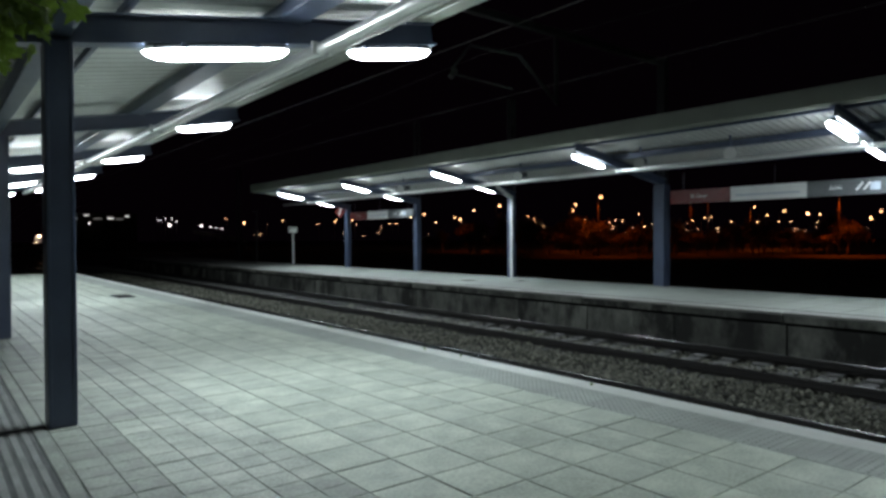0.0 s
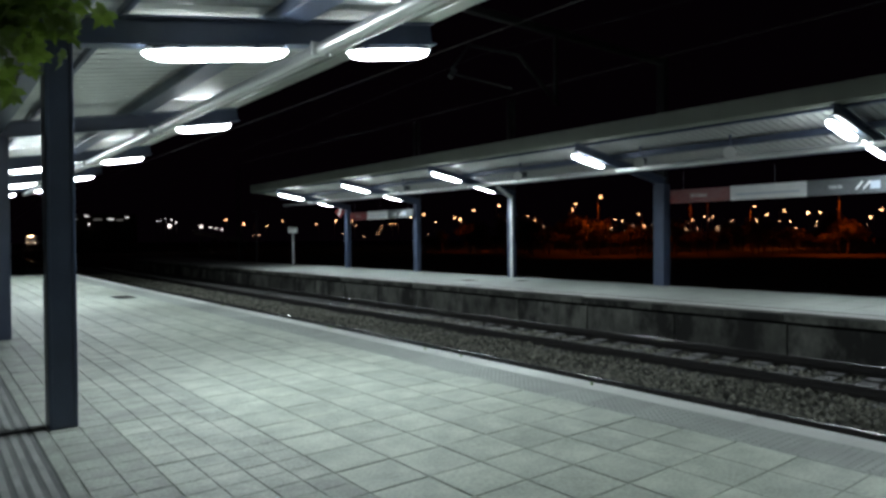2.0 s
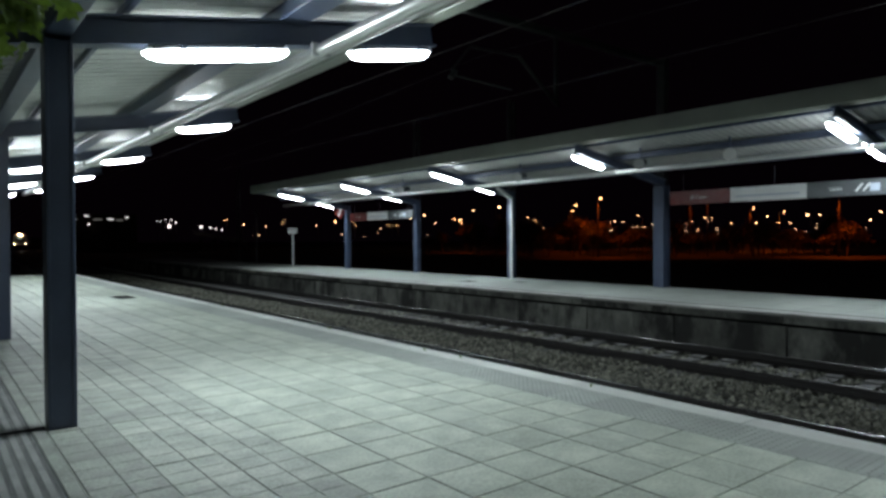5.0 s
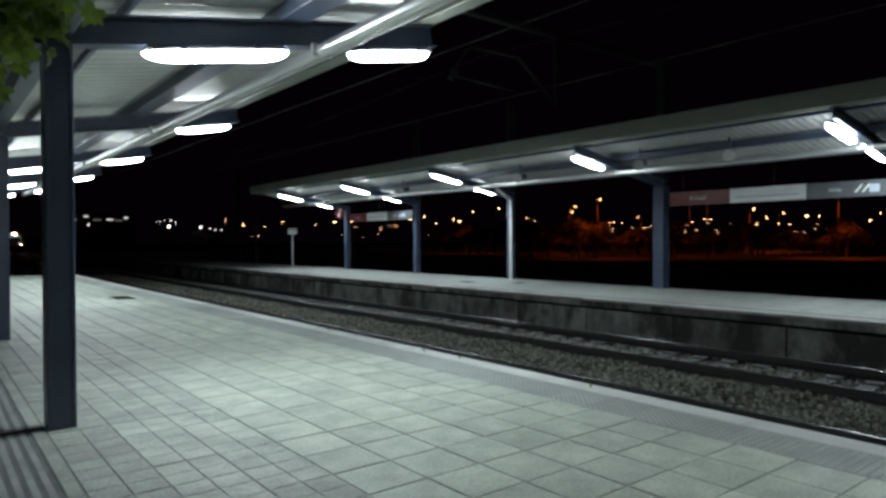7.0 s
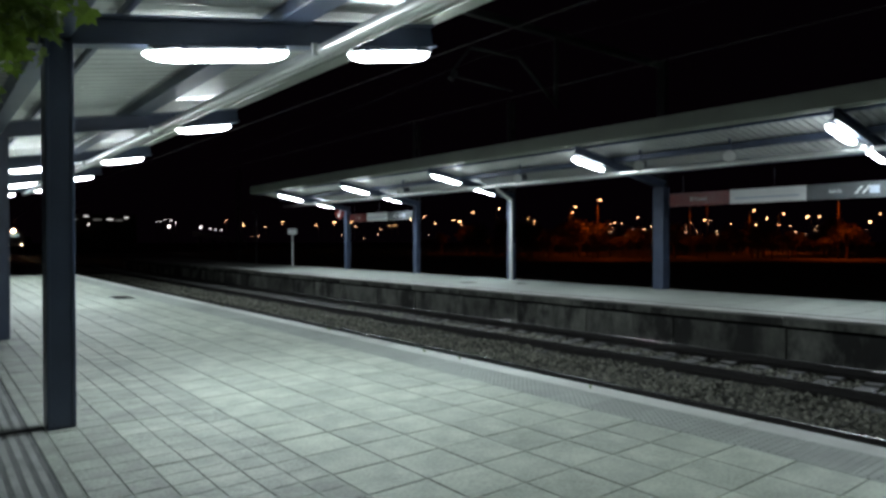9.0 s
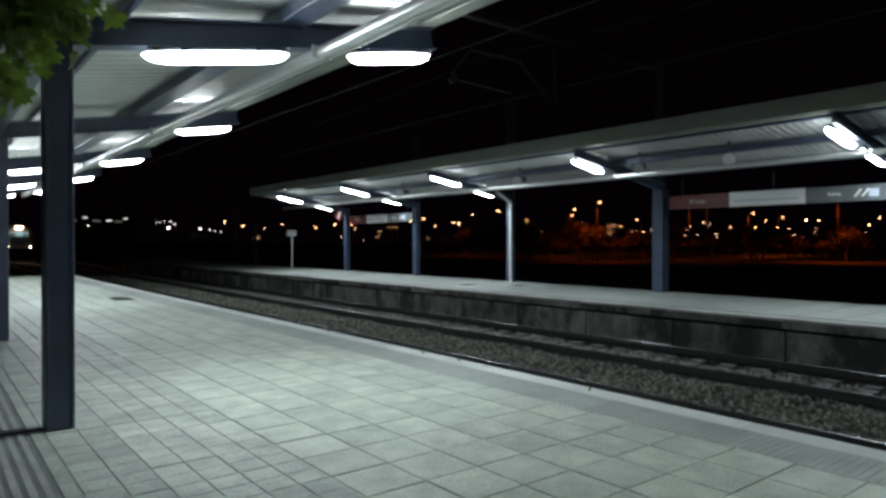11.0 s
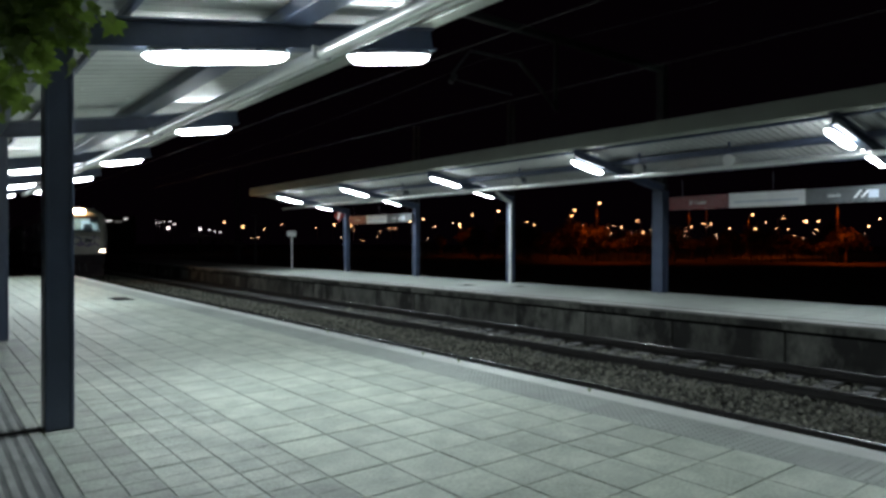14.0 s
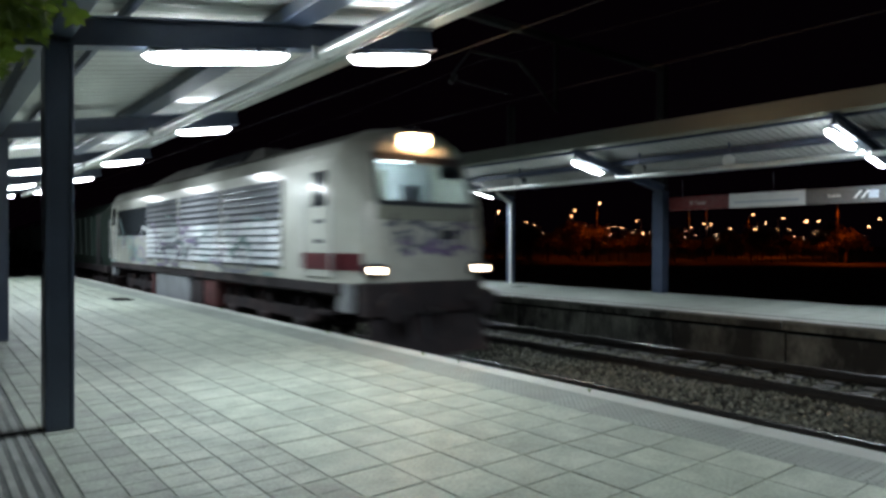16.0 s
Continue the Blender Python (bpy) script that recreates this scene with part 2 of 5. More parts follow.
# ---- tracks ----
def track(cx, label):
    t = thing("railway_track", label, "railway track", kind="structure")
    s = RAIL_Z
    prof = [(-0.075, s - 0.16), (0.075, s - 0.16), (0.075, s - 0.145), (0.012, s - 0.12), (0.012, s - 0.045), (0.036, s - 0.035), (0.036, s - 0.004),
            (0.03, s), (-0.03, s), (-0.036, s - 0.004), (-0.036, s - 0.035), (-0.012, s - 0.045), (-0.012, s - 0.12), (-0.075, s - 0.145)]
    for side in (-1, 1):
        part("rail", sweep(fresh(), prof, Y_BACK, 420, x=cx + side * (GAUGE / 2 + 0.036), mat_of=lambda i: 1 if i in (6, 7, 8) else 0), [RAIL, RAIL_HEAD], t,
             "rusty steel rail with a polished head")
    bm = fresh()
    box(bm, -1.3, 1.3, -0.13, 0.13, -0.06, 0.0)
    box(bm, -1.3, -0.55, -0.14, 0.14, 0.0, 0.035, 0.02)
    box(bm, 0.55, 1.3, -0.14, 0.14, 0.0, 0.035, 0.02)
    me = finish(bm, "sleeper", SLEEPER)
    y = -8.1
    while y < 68:
        shared("sleeper", me, t, pose(cx + bend(y), y, s - 0.165 - 0.035))
        y += 0.6
    return t


track(TRACK_1 + 0.045, "railway track with rusty rails on ballast beside the platform")
track(TRACK_2, "second railway track with concrete sleepers on ballast")
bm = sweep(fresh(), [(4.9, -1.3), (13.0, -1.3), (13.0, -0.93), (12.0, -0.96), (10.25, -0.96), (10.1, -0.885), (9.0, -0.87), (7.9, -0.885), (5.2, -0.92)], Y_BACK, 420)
solid("ballast_bed", bm, BALLAST, "crushed stone trackbed, near-black to paint the shaded gaps between stones", "ballast")


def ballast(seed, x0, x1, y0, y1, per_m2, top):
    rng = np.random.default_rng(seed)
    n = int((x1 - x0) * (y1 - y0) * per_m2)
    octa = np.array([(1, 0, 0), (-1, 0, 0), (0, 1, 0), (0, -1, 0), (0, 0, 1), (0, 0, -1)], float)
    tri = np.array([(0, 2, 4), (2, 1, 4), (1, 3, 4), (3, 0, 4), (2, 0, 5), (1, 2, 5), (3, 1, 5), (0, 3, 5)])
    c = np.stack([rng.uniform(x0, x1, n), rng.uniform(y0, y1, n), np.full(n, top)], 1)
    c[:, 2] += rng.uniform(-0.02, 0.03, n) + 0.02 * np.sin(c[:, 1] * 2.1 + c[:, 0] * 3)
    c[:, 0] += 3.8e-4 * np.maximum(0, c[:, 1] - 18) ** 2
    size = rng.uniform(0.022, 0.058, (n, 1, 1)) * rng.uniform(0.7, 1.3, (n, 1, 3))
    v = octa[None] * size * rng.uniform(0.7, 1.2, (n, 6, 1))
    a = rng.uniform(0, 6.28, n)
    b = rng.uniform(-0.9, 0.9, n)
    ca, sa, cb, sb = np.cos(a)[:, None], np.sin(a)[:, None], np.cos(b)[:, None], np.sin(b)[:, None]
    x, y, z = v[..., 0], v[..., 1], v[..., 2]
    y, z = y * cb - z * sb, y * sb + z * cb
    x, y = x * ca - y * sa, x * sa + y * ca
    v = np.stack([x, y, z], 2) + c[:, None]
    f = (tri[None] + (np.arange(n) * 6)[:, None, None]).reshape(-1, 3)
    return v.reshape(-1, 3).tolist(), f.tolist()


for k, (x0, x1, y0, y1, d, top) in enumerate(((7.86, 10.1, 1.5, 24, 320, -0.86), (10.32, 11.84, 1.5, 20, 270, -0.925), (7.86, 10.1, 24, 50, 120, -0.85), (11.95, 12.8, 1.5, 24, 170, -0.90))):
    v, f = ballast(k, x0, x1, y0, y1, d, top)
    tagged(new("ballast_stones", from_arrays("ballast_stones", v, f, STONE)), "loose brown-grey crushed ballast stones", "ballast", "", "stuff")


# ---- canopies ----
SLOPE = 0.175


def corrugated(x0, x1, y0, y1, z_of, pitch=0.17, h=0.03, n=8):
    """Corrugated sheet whose rounded ribs run across the platform."""
    bm = fresh()
    prev = None
    for k in range(int((y1 - y0) / pitch * n) + 1):
        u = 2 * math.pi * k / n
        dz = h * (0.5 - 0.5 * math.cos(u) + 0.08 * math.cos(2 * u))
        row = [bm.verts.new((x, y0 + pitch * k / n, z_of(x) + dz)) for x in (x0, x1)]
        if prev:
            bm.faces.new((prev[0], prev[1], row[1], row[0]))
        prev = row
    return bm


def i_beam(length, w=0.16, h=0.23, web=0.012, fl=0.016):
    """An I-section that runs from the origin along x, its underside at z = 0."""
    bm = fresh()
    p = [(-w / 2, 0), (w / 2, 0), (w / 2, fl), (web / 2, fl), (web / 2, h - fl), (w / 2, h - fl), (w / 2, h), (-w / 2, h), (-w / 2, h - fl), (-web / 2, h - fl), (-web / 2, fl), (-w / 2, fl)]
    a, b = ([bm.verts.new((x, py, pz)) for py, pz in p] for x in (0, length))
    for i in range(12):
        bm.faces.new((a[i], a[(i + 1) % 12], b[(i + 1) % 12], b[i]))
    bm.faces.new(a[::-1])
    bm.faces.new(b)
    return bm


def h_column(w, d, z1, web=0.02, fl=0.02):
    """A box column with proud flange edges and a base plate."""
    bm = fresh()
    box(bm, -w / 2, w / 2, -d / 2, d / 2, -0.012, z1, 0.008)
    box(bm, -w / 2 - 0.006, -w / 2 + fl, -d / 2 - 0.012, d / 2 + 0.012, 0.004, z1, 0.003)
    box(bm, w / 2 - fl, w / 2 + 0.006, -d / 2 - 0.012, d / 2 + 0.012, 0.004, z1, 0.003)
    return bm


def canopy(label, mirror, bays, roof_span, col_x, col_w, col_d, z0, inner, tray):
    """mirror(x) lays the plan out: near side as it is, far side turned round. z0: the beam's underside over the column."""
    c = thing("platform_canopy", label, "canopy", kind="structure")
    tip = 4.39
    under = lambda x: z0 + SLOPE * (x - col_x)
    s = mirror(1) - mirror(0)
    tilt = math.degrees(math.atan(SLOPE))
    run = (tip - inner) / math.cos(math.atan(SLOPE))
    beam = finish(i_beam(run), "beam", STEEL)
    col = finish(h_column(col_w, col_d, z0 + 0.02), "column", STEEL)
    for y in bays:
        at = pose(mirror(inner), y, under(inner), 0, -tilt, 0) if s > 0 else pose(mirror(inner), y, under(inner), 0, 0, 180) @ pose(0, 0, 0, 0, -tilt, 0)
        shared("beam", beam, c, at)
        wide = 1.5 if s < 0 and abs(y - 11.15) < 0.1 else 1.0
        shared("column", col, c, pose(mirror(col_x) + (0.07 if s > 0 and y > 6 else 0.0), y, 0) @ Matrix.Diagonal((wide, wide, 1, 1)))
    y0, y1 = roof_span
    top = lambda x: under(x) + 0.237
    z_of = (lambda X: top(mirror(X)))
    roof_in = inner + 0.05 if inner < 0 else 1.05
    xs = sorted((mirror(roof_in), mirror(4.30)))
    part("roof_sheet", corrugated(xs[0], xs[1], y0, y1, lambda X: top(mirror(X)) + 0.125, 0.24 if s > 0 else 0.17, 0.034), ROOF, c, "white corrugated roof sheet", smooth=True)
    for x, w in ((roof_in + 0.1, 0.12), (1.30, 0.06), (2.70, 0.26), (3.95, 0.14)):
        m = mirror(x)
        part("purlin", boxed(m - w / 2, m + w / 2, y0 + 0.02, y1 - 0.02, top(x) + 0.03 - (0.06 if w > 0.2 else 0), top(x) + 0.105, bevel=0.01), STEEL, c)
    if inner < 0:
        m = mirror(col_x)
        part("edge_beam", boxed(m - 0.09, m + 0.09, y0 + 0.02, y1 - 0.02, top(col_x) - 0.17, top(col_x) + 0.03, bevel=0.012), STEEL, c)
    # fascia and gutter on the track side
    a, b = mirror(4.31), mirror(4.40)
    lo, hi = sorted((a, b))
    bm = boxed(lo, hi, y0 - 0.05, y1 + 0.05, top(4.31) + 0.02, top(4.31) + 0.38, bevel=0.015)
    part("fascia", bm, FASCIA, c, "grey sheet-metal fascia")
    bm = boxed(min(mirror(4.16), a), max(mirror(4.16), a), y0 - 0.04, y1 + 0.04, top(4.2) + 0.015, top(4.2) + 0.06, bevel=0.01)
    part("gutter", bm, FASCIA, c)
    # cable tray under the beams
    tx, tz = tray[0], under(tray[0]) - tray[1]
    m = mirror(tx)
    bm = fresh()
    rod(bm, (m, y0 + 0.3, tz + 0.05), (m, y1 - 0.3, tz + 0.05), 0.062, n=20)
    part("cable_tray", bm, CHROME, c, "bright polished metal cable duct", smooth=True)
    part("conduit", rodded((m + 0.12, y0 + 0.3, tz + 0.04), (m + 0.12, y1 - 0.3, tz + 0.04), 0.024, n=12), CHROME, c, smooth=True)
    clip = boxed(-0.10, 0.10, -0.015, 0.015, -0.008, 0.11, bevel=0.004)
    me = finish(clip, "tray_clip", GALV)
    for y in bays:
        shared("tray_clip", me, c, pose(m, y - 0.1, tz))
    # end trims
    for y in (y0, y1):
        bm = fresh()
        vs = []
        for x, dz in ((roof_in, 0), (4.3, 0), (4.3, 0.2), (roof_in, 0.2)):
            vs.append((mirror(x), top(x) + 0.1 + dz))
        p = [bm.verts.new((x, y - 0.02, z)) for x, z in vs]
        q = [bm.verts.new((x, y + 0.02, z)) for x, z in vs]
        bm.faces.new(p)
        bm.faces.new(q[::-1])
        for i in range(4):
            bm.faces.new((p[i], p[(i + 1) % 4], q[(i + 1) % 4], q[i]))
        bmesh.ops.recalc_face_normals(bm, faces=bm.faces)
        part("verge_trim", bm, FASCIA, c)
    return c, under


near = lambda x: x
far = lambda x: 17.50 - x
NEAR_BAYS = [5.73 + 5.65 * k for k in range(-4, 5)]
FAR_BAYS = [-12.9, -6.9, -0.9, 5.05, 11.15, 17.40, 23.30, 29.30]
near_canopy, near_under = canopy("blue-grey steel platform canopy with a white corrugated roof", near, NEAR_BAYS, (-18.5, 29.6), 0.805, 0.178, 0.19, 2.885, -0.45, (2.98, 0.105))
far_canopy, far_under = canopy("steel canopy over the opposite platform with a grey fascia", far, FAR_BAYS, (-14.5, 32.4), 0.55, 0.205, 0.20, 2.95, 0.42, (2.72, 0.155))


# ---- luminaires ----
def luminaire(label, group, k=1.0):
    """A boat-shaped fluorescent fitting that runs along x, its top at z = 0."""
    t = thing("canopy_lamp", label, "lamp", group=group)
    bm = fresh()
    box(bm, -0.60 * k, 0.60 * k, -0.075, 0.075, -0.045, 0.0, 0.015)
    housing = part("housing", bm, DARK, t, "dark lamp housing")
    for x in (-0.325, 0.325):
        part("bracket", boxed(x - 0.025, x + 0.025, -0.085, 0.085, -0.046, 0.006, bevel=0.002), STEEL, housing)
    for x in (-0.585 * k, 0.585 * k):
        part("end_clip", boxed(x - 0.02, x + 0.02, -0.079, 0.079, -0.05, -0.02, bevel=0.003), GALV, housing)
    bm = fresh()
    prof = [(0.0, -0.13), (0.055, -0.12), (0.085, -0.09), (0.085, -0.045)]
    stations = ((-0.63, 0.18), (-0.59, 0.55), (-0.52, 0.82), (-0.40, 1.0), (0.40, 1.0), (0.52, 0.82), (0.59, 0.55), (0.63, 0.18))
    rows = []
    for x, n in stations:
        ring = [(-y * n, -0.045 + (z + 0.045) * n) for y, z in prof[:0:-1]] + [(y * n, -0.045 + (z + 0.045) * n) for y, z in prof]
        rows.append([bm.verts.new((x * k, y, z)) for y, z in ring])
    for a, b in zip(rows, rows[1:]):
        for i in range(len(a) - 1):
            bm.faces.new((a[i], a[i + 1], b[i + 1], b[i]))
    for r in (rows[0], rows[-1]):
        bm.faces.new(r)
    bmesh.ops.recalc_face_normals(bm, faces=bm.faces)
    part("diffuser", bm, DIFFUSER, t, "glowing white diffuser", smooth=False)
    return t


def lamp_light(m, strength=1.0):
    d = bpy.data.lights.new("canopy_light", "AREA")
    d.shape, d.size, d.size_y, d.energy, d.color = "RECTANGLE", 1.1, 0.15, LAMP_WATTS * strength, LAMP_COLOUR
    d.spread = radians(165)
    new("canopy_light", d).matrix_basis = m @ pose(0, 0, -0.15)


TILT = math.degrees(math.atan(SLOPE))
spots = []
for y in NEAR_BAYS[3:]:
    past = max(0.0, (y - 5.8) / 5.65)
    spots.append((3.82 - 0.045 * past, y, near_under(3.82), 0, 0 if y < 6 else 2))
    if y > 1 and abs(y - NEAR_BAYS[5]) > 0.1:
        spots.append((2.03, y - 0.03, near_under(2.03), 0, 1 if y < 6 else 3))
for y in FAR_BAYS[3:]:
    spots.append((far(3.70), y + (0.11 if y < 15 else -0.13), far_under(3.70) + (0.0 if y < 15 else 0.05), 180, 1))
    if abs(y - 11.15) > 0.1:
        spots.append((far(1.78), y + 0.17, far_under(1.78) + 0.125, 180, 1))
LAMP_LENGTHS = (0.80, 1.02, 0.74, 0.94)
built = {}
for x, y, z, turn, long in spots:
    m = pose(x, y, z - 0.008, 0, 0, turn) @ pose(0, 0, 0, 0, -TILT, 0)
    if long not in built:
        built[long] = luminaire("white boat-shaped fluorescent lamp glowing under a canopy beam", "canopy lamps", LAMP_LENGTHS[long])
        built[long].matrix_basis = m
    else:
        copy_thing(built[long], m)
    if y < 32:
        lamp_light(m, 0.6 if y < 1 else 0.75 if turn and y < 8 else 1.1 if turn else 1.0)


# ---- catenary ----
def wire(x, z, sag, label, mess=1.2):
    t = thing("overhead_wire", label, "overhead wire", kind="structure")
    bm = fresh()
    ys = steps(-20, 130, 2.5, 6)
    for a, b in zip(ys, ys[1:]):
        rod(bm, (x + bend(a), a, z), (x + bend(b), b, z), 0.011, n=5, caps=False)
    part("contact_wire", bm, CABLE, t)
    bm = fresh()
    for a, b in zip(ys, ys[1:]):
        h = lambda y: z + mess - sag * (1 - ((((y + 37.5) % 50) - 25) / 25) ** 2)
        rod(bm, (x + bend(a), a, h(a)), (x + bend(b), b, h(b)), 0.009, n=5, caps=False)
    part("messenger_wire", bm, CABLE_DARK, t)
    return t


wire(TRACK_1 + 0.05, 4.62, 0.7, "thin overhead contact wire above the platform track")
wire(TRACK_2, 4.85, 0.7, "thin overhead contact wire above the second track")


def mast(x, y, h):
    t = thing("catenary_mast", "dark galvanised lattice mast behind the opposite platform", "mast", pose(x, y, -1.35), "catenary masts")
    for dx in (-0.14, 0.14):
        part("mast_leg", boxed(dx - 0.03, dx + 0.03, -0.1, 0.1, 0, h, bevel=0.008), GALV_DULL, t)
    me = finish(boxed(-0.14, 0.14, -0.09, -0.075, 0, 0.05), "mast_lacing", GALV_DULL)
    for k in range(int(h / 0.6)):
        shared("mast_lacing", me, t, pose(0, 0, 0.3 + 0.6 * k, 0, 0, 0))
    part("footing", boxed(-0.35, 0.35, -0.35, 0.35, -0.1, 0.3, bevel=0.03), CONCRETE, t)
    return t


GALV_DULL = material("dull_zinc", (0.028, 0.028, 0.031), 0.7, vary=0.2)
for x, y in ((19.6, -2.0), (19.38, 19.9), (19.28, 26.5), (20.0, 52.0)):
    mast(x, y, 8.6)
# cantilever over the second track
gantry = thing("catenary_gantry", "dim grey steel gantry beam with a bent cantilever over the tracks", "gantry")
y = 12.5
part("gantry_beam", boxed(2.0, 19.3, y - 0.1, y + 0.1, 7.05, 7.25, bevel=0.02), GALV_DULL, gantry)
part("gantry_mast", boxed(18.92, 19.2, y - 0.15, y + 0.15, -1.36, 7.3, bevel=0.02), GALV_DULL, gantry)
part("gantry_mast", boxed(-5.6, -5.3, y - 0.15, y + 0.15, -0.01, 7.3, bevel=0.02), GALV_DULL, gantry)
part("gantry_beam", boxed(-5.6, 2.0, y - 0.1, y + 0.1, 7.05, 7.25, bevel=0.02), GALV_DULL, gantry)
part("drop_post", boxed(13.85, 13.97, y - 0.05, y + 0.05, 5.15, 7.05, bevel=0.01), GALV_DULL, gantry)
part("cantilever_tube", rodded((14.0, y, 5.15), (12.45, y, 6.28), 0.05), GALV_DULL, gantry)
part("cantilever_tube", rodded((12.45, y, 6.28), (10.75, y, 6.24), 0.04), GALV_DULL, gantry)
part("cantilever_tube", rodded((10.75, y, 6.24), (10.15, y, 5.55), 0.035), GALV_DULL, gantry)
part("registration_arm", rodded((10.2, y, 5.45), (12.2, y, 5.36), 0.025), GALV_DULL, gantry)
part("insulator", rodded((10.12, y, 5.36), (10.28, y, 5.56), 0.08), GALV_DULL, gantry)


# ---- signs and fittings on the far platform ----
def lettering(words, size, mat, parent, at):
    """Each letter of the words is a piece of its own; they run along the pose's x, centred."""
    def mesh_of(text):
        c = bpy.data.curves.new("letter", "FONT")
        c.body, c.size, c.extrude, c.align_y = text, size, 0.002, "CENTER"
        ob = new("letter", c)
        me = bpy.data.meshes.new_from_object(ob.evaluated_get(bpy.context.evaluated_depsgraph_get()))
        bpy.data.objects.remove(ob)
        return me
    right = lambda me: max(v.co.x for v in me.vertices)
    total = right(mesh_of(words))
    for k, ch in enumerate(words):
        if ch != " ":
            me = mesh_of(ch)
            me.materials.append(mat)
            x = right(mesh_of(words[:k + 1])) - right(me) - total / 2
            shared("letter", me, parent, at @ pose(x, 0, 0))


def hanging_sign(y_hi, y_lo, x=16.72):
    """A long sign of three panels that reads along -y."""
    t = thing("hanging_sign", "long hanging station sign with red, white and grey panels", "sign", pose(x, y_hi, 2.385), "platform signs")
    n = (y_hi - y_lo)
    a, b = 1.8 / 5.9 * n, 3.73 / 5.9 * n
    face = pose(-0.048, 0, 0, 90, 0, -90)
    red = part("red_panel", boxed(-0.04, 0.04, -a + 0.004, 0, 0, 0.365, bevel=0.006), SIGN_RED, t, "dark red enamel panel")
    white = part("white_panel", boxed(-0.045, 0.045, -b + 0.004, -a - 0.004, 0, 0.365, bevel=0.006), WHITE, t, "white enamel panel")
    grey = part("grey_panel", boxed(-0.04, 0.04, -n, -b - 0.004, 0, 0.365, bevel=0.006), SIGN_GREY, t, "grey enamel panel")
    lettering("El Casar", 0.15, SIGN_GREY_TEXT, red, pose(-0.043, -a * 0.5, 0.18, 90, 0, -90))
    lettering("Salida", 0.125, WHITE, grey, pose(-0.043, -b - (n - b) * 0.30, 0.18, 90, 0, -90))
    part("printed_bar", boxed(-0.050, -0.0455, -b + 0.15, -a - 0.15, 0.12, 0.16), SIGN_BLUE, white, "pale blue printed line")
    for k in range(2):
        bm = fresh()
        yy = -b - (n - b) * (0.50 + 0.07 * k)
        rod(bm, (-0.046, yy, 0.1), (-0.046, yy - 0.14, 0.27), 0.022, n=6)
        part("arrow_mark", bm, WHITE, grey, "white arrow-like mark")
    part("pictogram", boxed(-0.048, -0.0405, -b - (n - b) * 0.68 - 0.10, -b - (n - b) * 0.68 + 0.10, 0.09, 0.27, bevel=0.002), SIGN_BLUE, grey, "white square pictogram")
    for yy in (-0.4, -n * 0.5, -n + 0.4):
        part("hanger", rodded((0, yy, 0.365), (0, yy, far_under(far(x)) - 2.385 + 0.24), 0.007, n=6), DARK, t)
    return t


SIGN_GREY_TEXT = material("faded_lettering", (0.42, 0.36, 0.34), 0.5)
hanging_sign(10.70, 4.87)
hanging_sign(28.62, 23.25)

t = thing("station_logo_sign", "small red diamond sign fixed on a canopy column", "sign", pose(16.85, 29.9, 2.86, 0, 0, 25))
part("diamond_plate", boxed(-0.02, 0.02, -0.24, 0.24, -0.24, 0.24, bevel=0.004), SIGN_RED, t, at=pose(0, 0, 0, 45, 0, 0))
part("pale_stripe", boxed(-0.026, -0.021, -0.05, 0.05, -0.2, 0.2), WHITE, t, at=pose(0, 0, 0, 20, 0, 0))
part("bracket", boxed(0.02, 0.12, -0.62, -0.03, -0.02, 0.02), STEEL, t)

t = thing("post_sign", "small white board on a thin pale post", "sign", pose(16.5, 34.7, 0))
part("post", rodded((0, 0, 0), (0, 0, 1.95), 0.042, n=12), WHITE, t)
part("board", boxed(-0.25, 0.25, -0.09, -0.06, 1.82, 2.14, bevel=0.01), WHITE, t, "white board with a pinkish face", at=pose(0, 0, 0, 0, 0, -35))
part("printed_bar", boxed(-0.2, 0.2, -0.097, -0.0905, 2.05, 2.07), SIGN_RED, t, at=pose(0, 0, 0, 0, 0, -35))

t = thing("platform_lamp_post", "thin dark unlit lamp post on the dim platform end", "lamp post", pose(17.9, 43.3, 0))
part("post", rodded((0, 0, -1.36), (0, 0, 3.3), 0.07, 0.045, n=10), GALV_DULL, t)
part("lamp_head", boxed(-0.3, 0.05, -0.09, 0.09, 3.3, 3.4, bevel=0.03), GALV_DULL, t)

# pale downpipe with a swan neck on one far column
t = thing("downpipe", "pale painted downpipe bent towards a canopy column", "downpipe")
px, py = 16.76, 17.22
part("pipe", rodded((px, py, 0), (px, py, 2.93), 0.065, n=12), WHITE, t)
part("elbow", rodded((px, py, 2.91), (px - 0.62, py + 0.1, 3.28), 0.065, n=12), WHITE, t)
for z in (0.8, 1.9):
    part("pipe_clamp", rodded((px, py, z), (px, py, z + 0.04), 0.075, n=12), GALV, t)

SPEAKER = material("pale_grey_plastic", (0.55, 0.57, 0.55), 0.5, vary=0.12)
# loudspeakers under the far roof, drain covers
for x, y in ((14.2, 7.6), (14.2, 9.95), (14.2, 14.2), (14.2, 20.4)):
    t = thing("loudspeaker", "small grey horn loudspeaker under the canopy roof", "loudspeaker", pose(x, y, far_under(far(x)) - 0.10), "canopy loudspeakers")
    part("horn", rodded((0.0, 0, 0), (-0.20, -0.10, -0.05), 0.05, 0.13, n=16), SPEAKER, t)
    part("horn_rim", rodded((-0.20, -0.10, -0.05), (-0.214, -0.107, -0.0535), 0.137, n=16), SPEAKER, t)
    part("driver", rodded((0.0, 0, 0), (0.30, 0.10, 0.05), 0.085, n=12), DARK, t)
    part("bracket", boxed(-0.02, 0.02, -0.02, 0.02, 0, 0.38), STEEL, t)


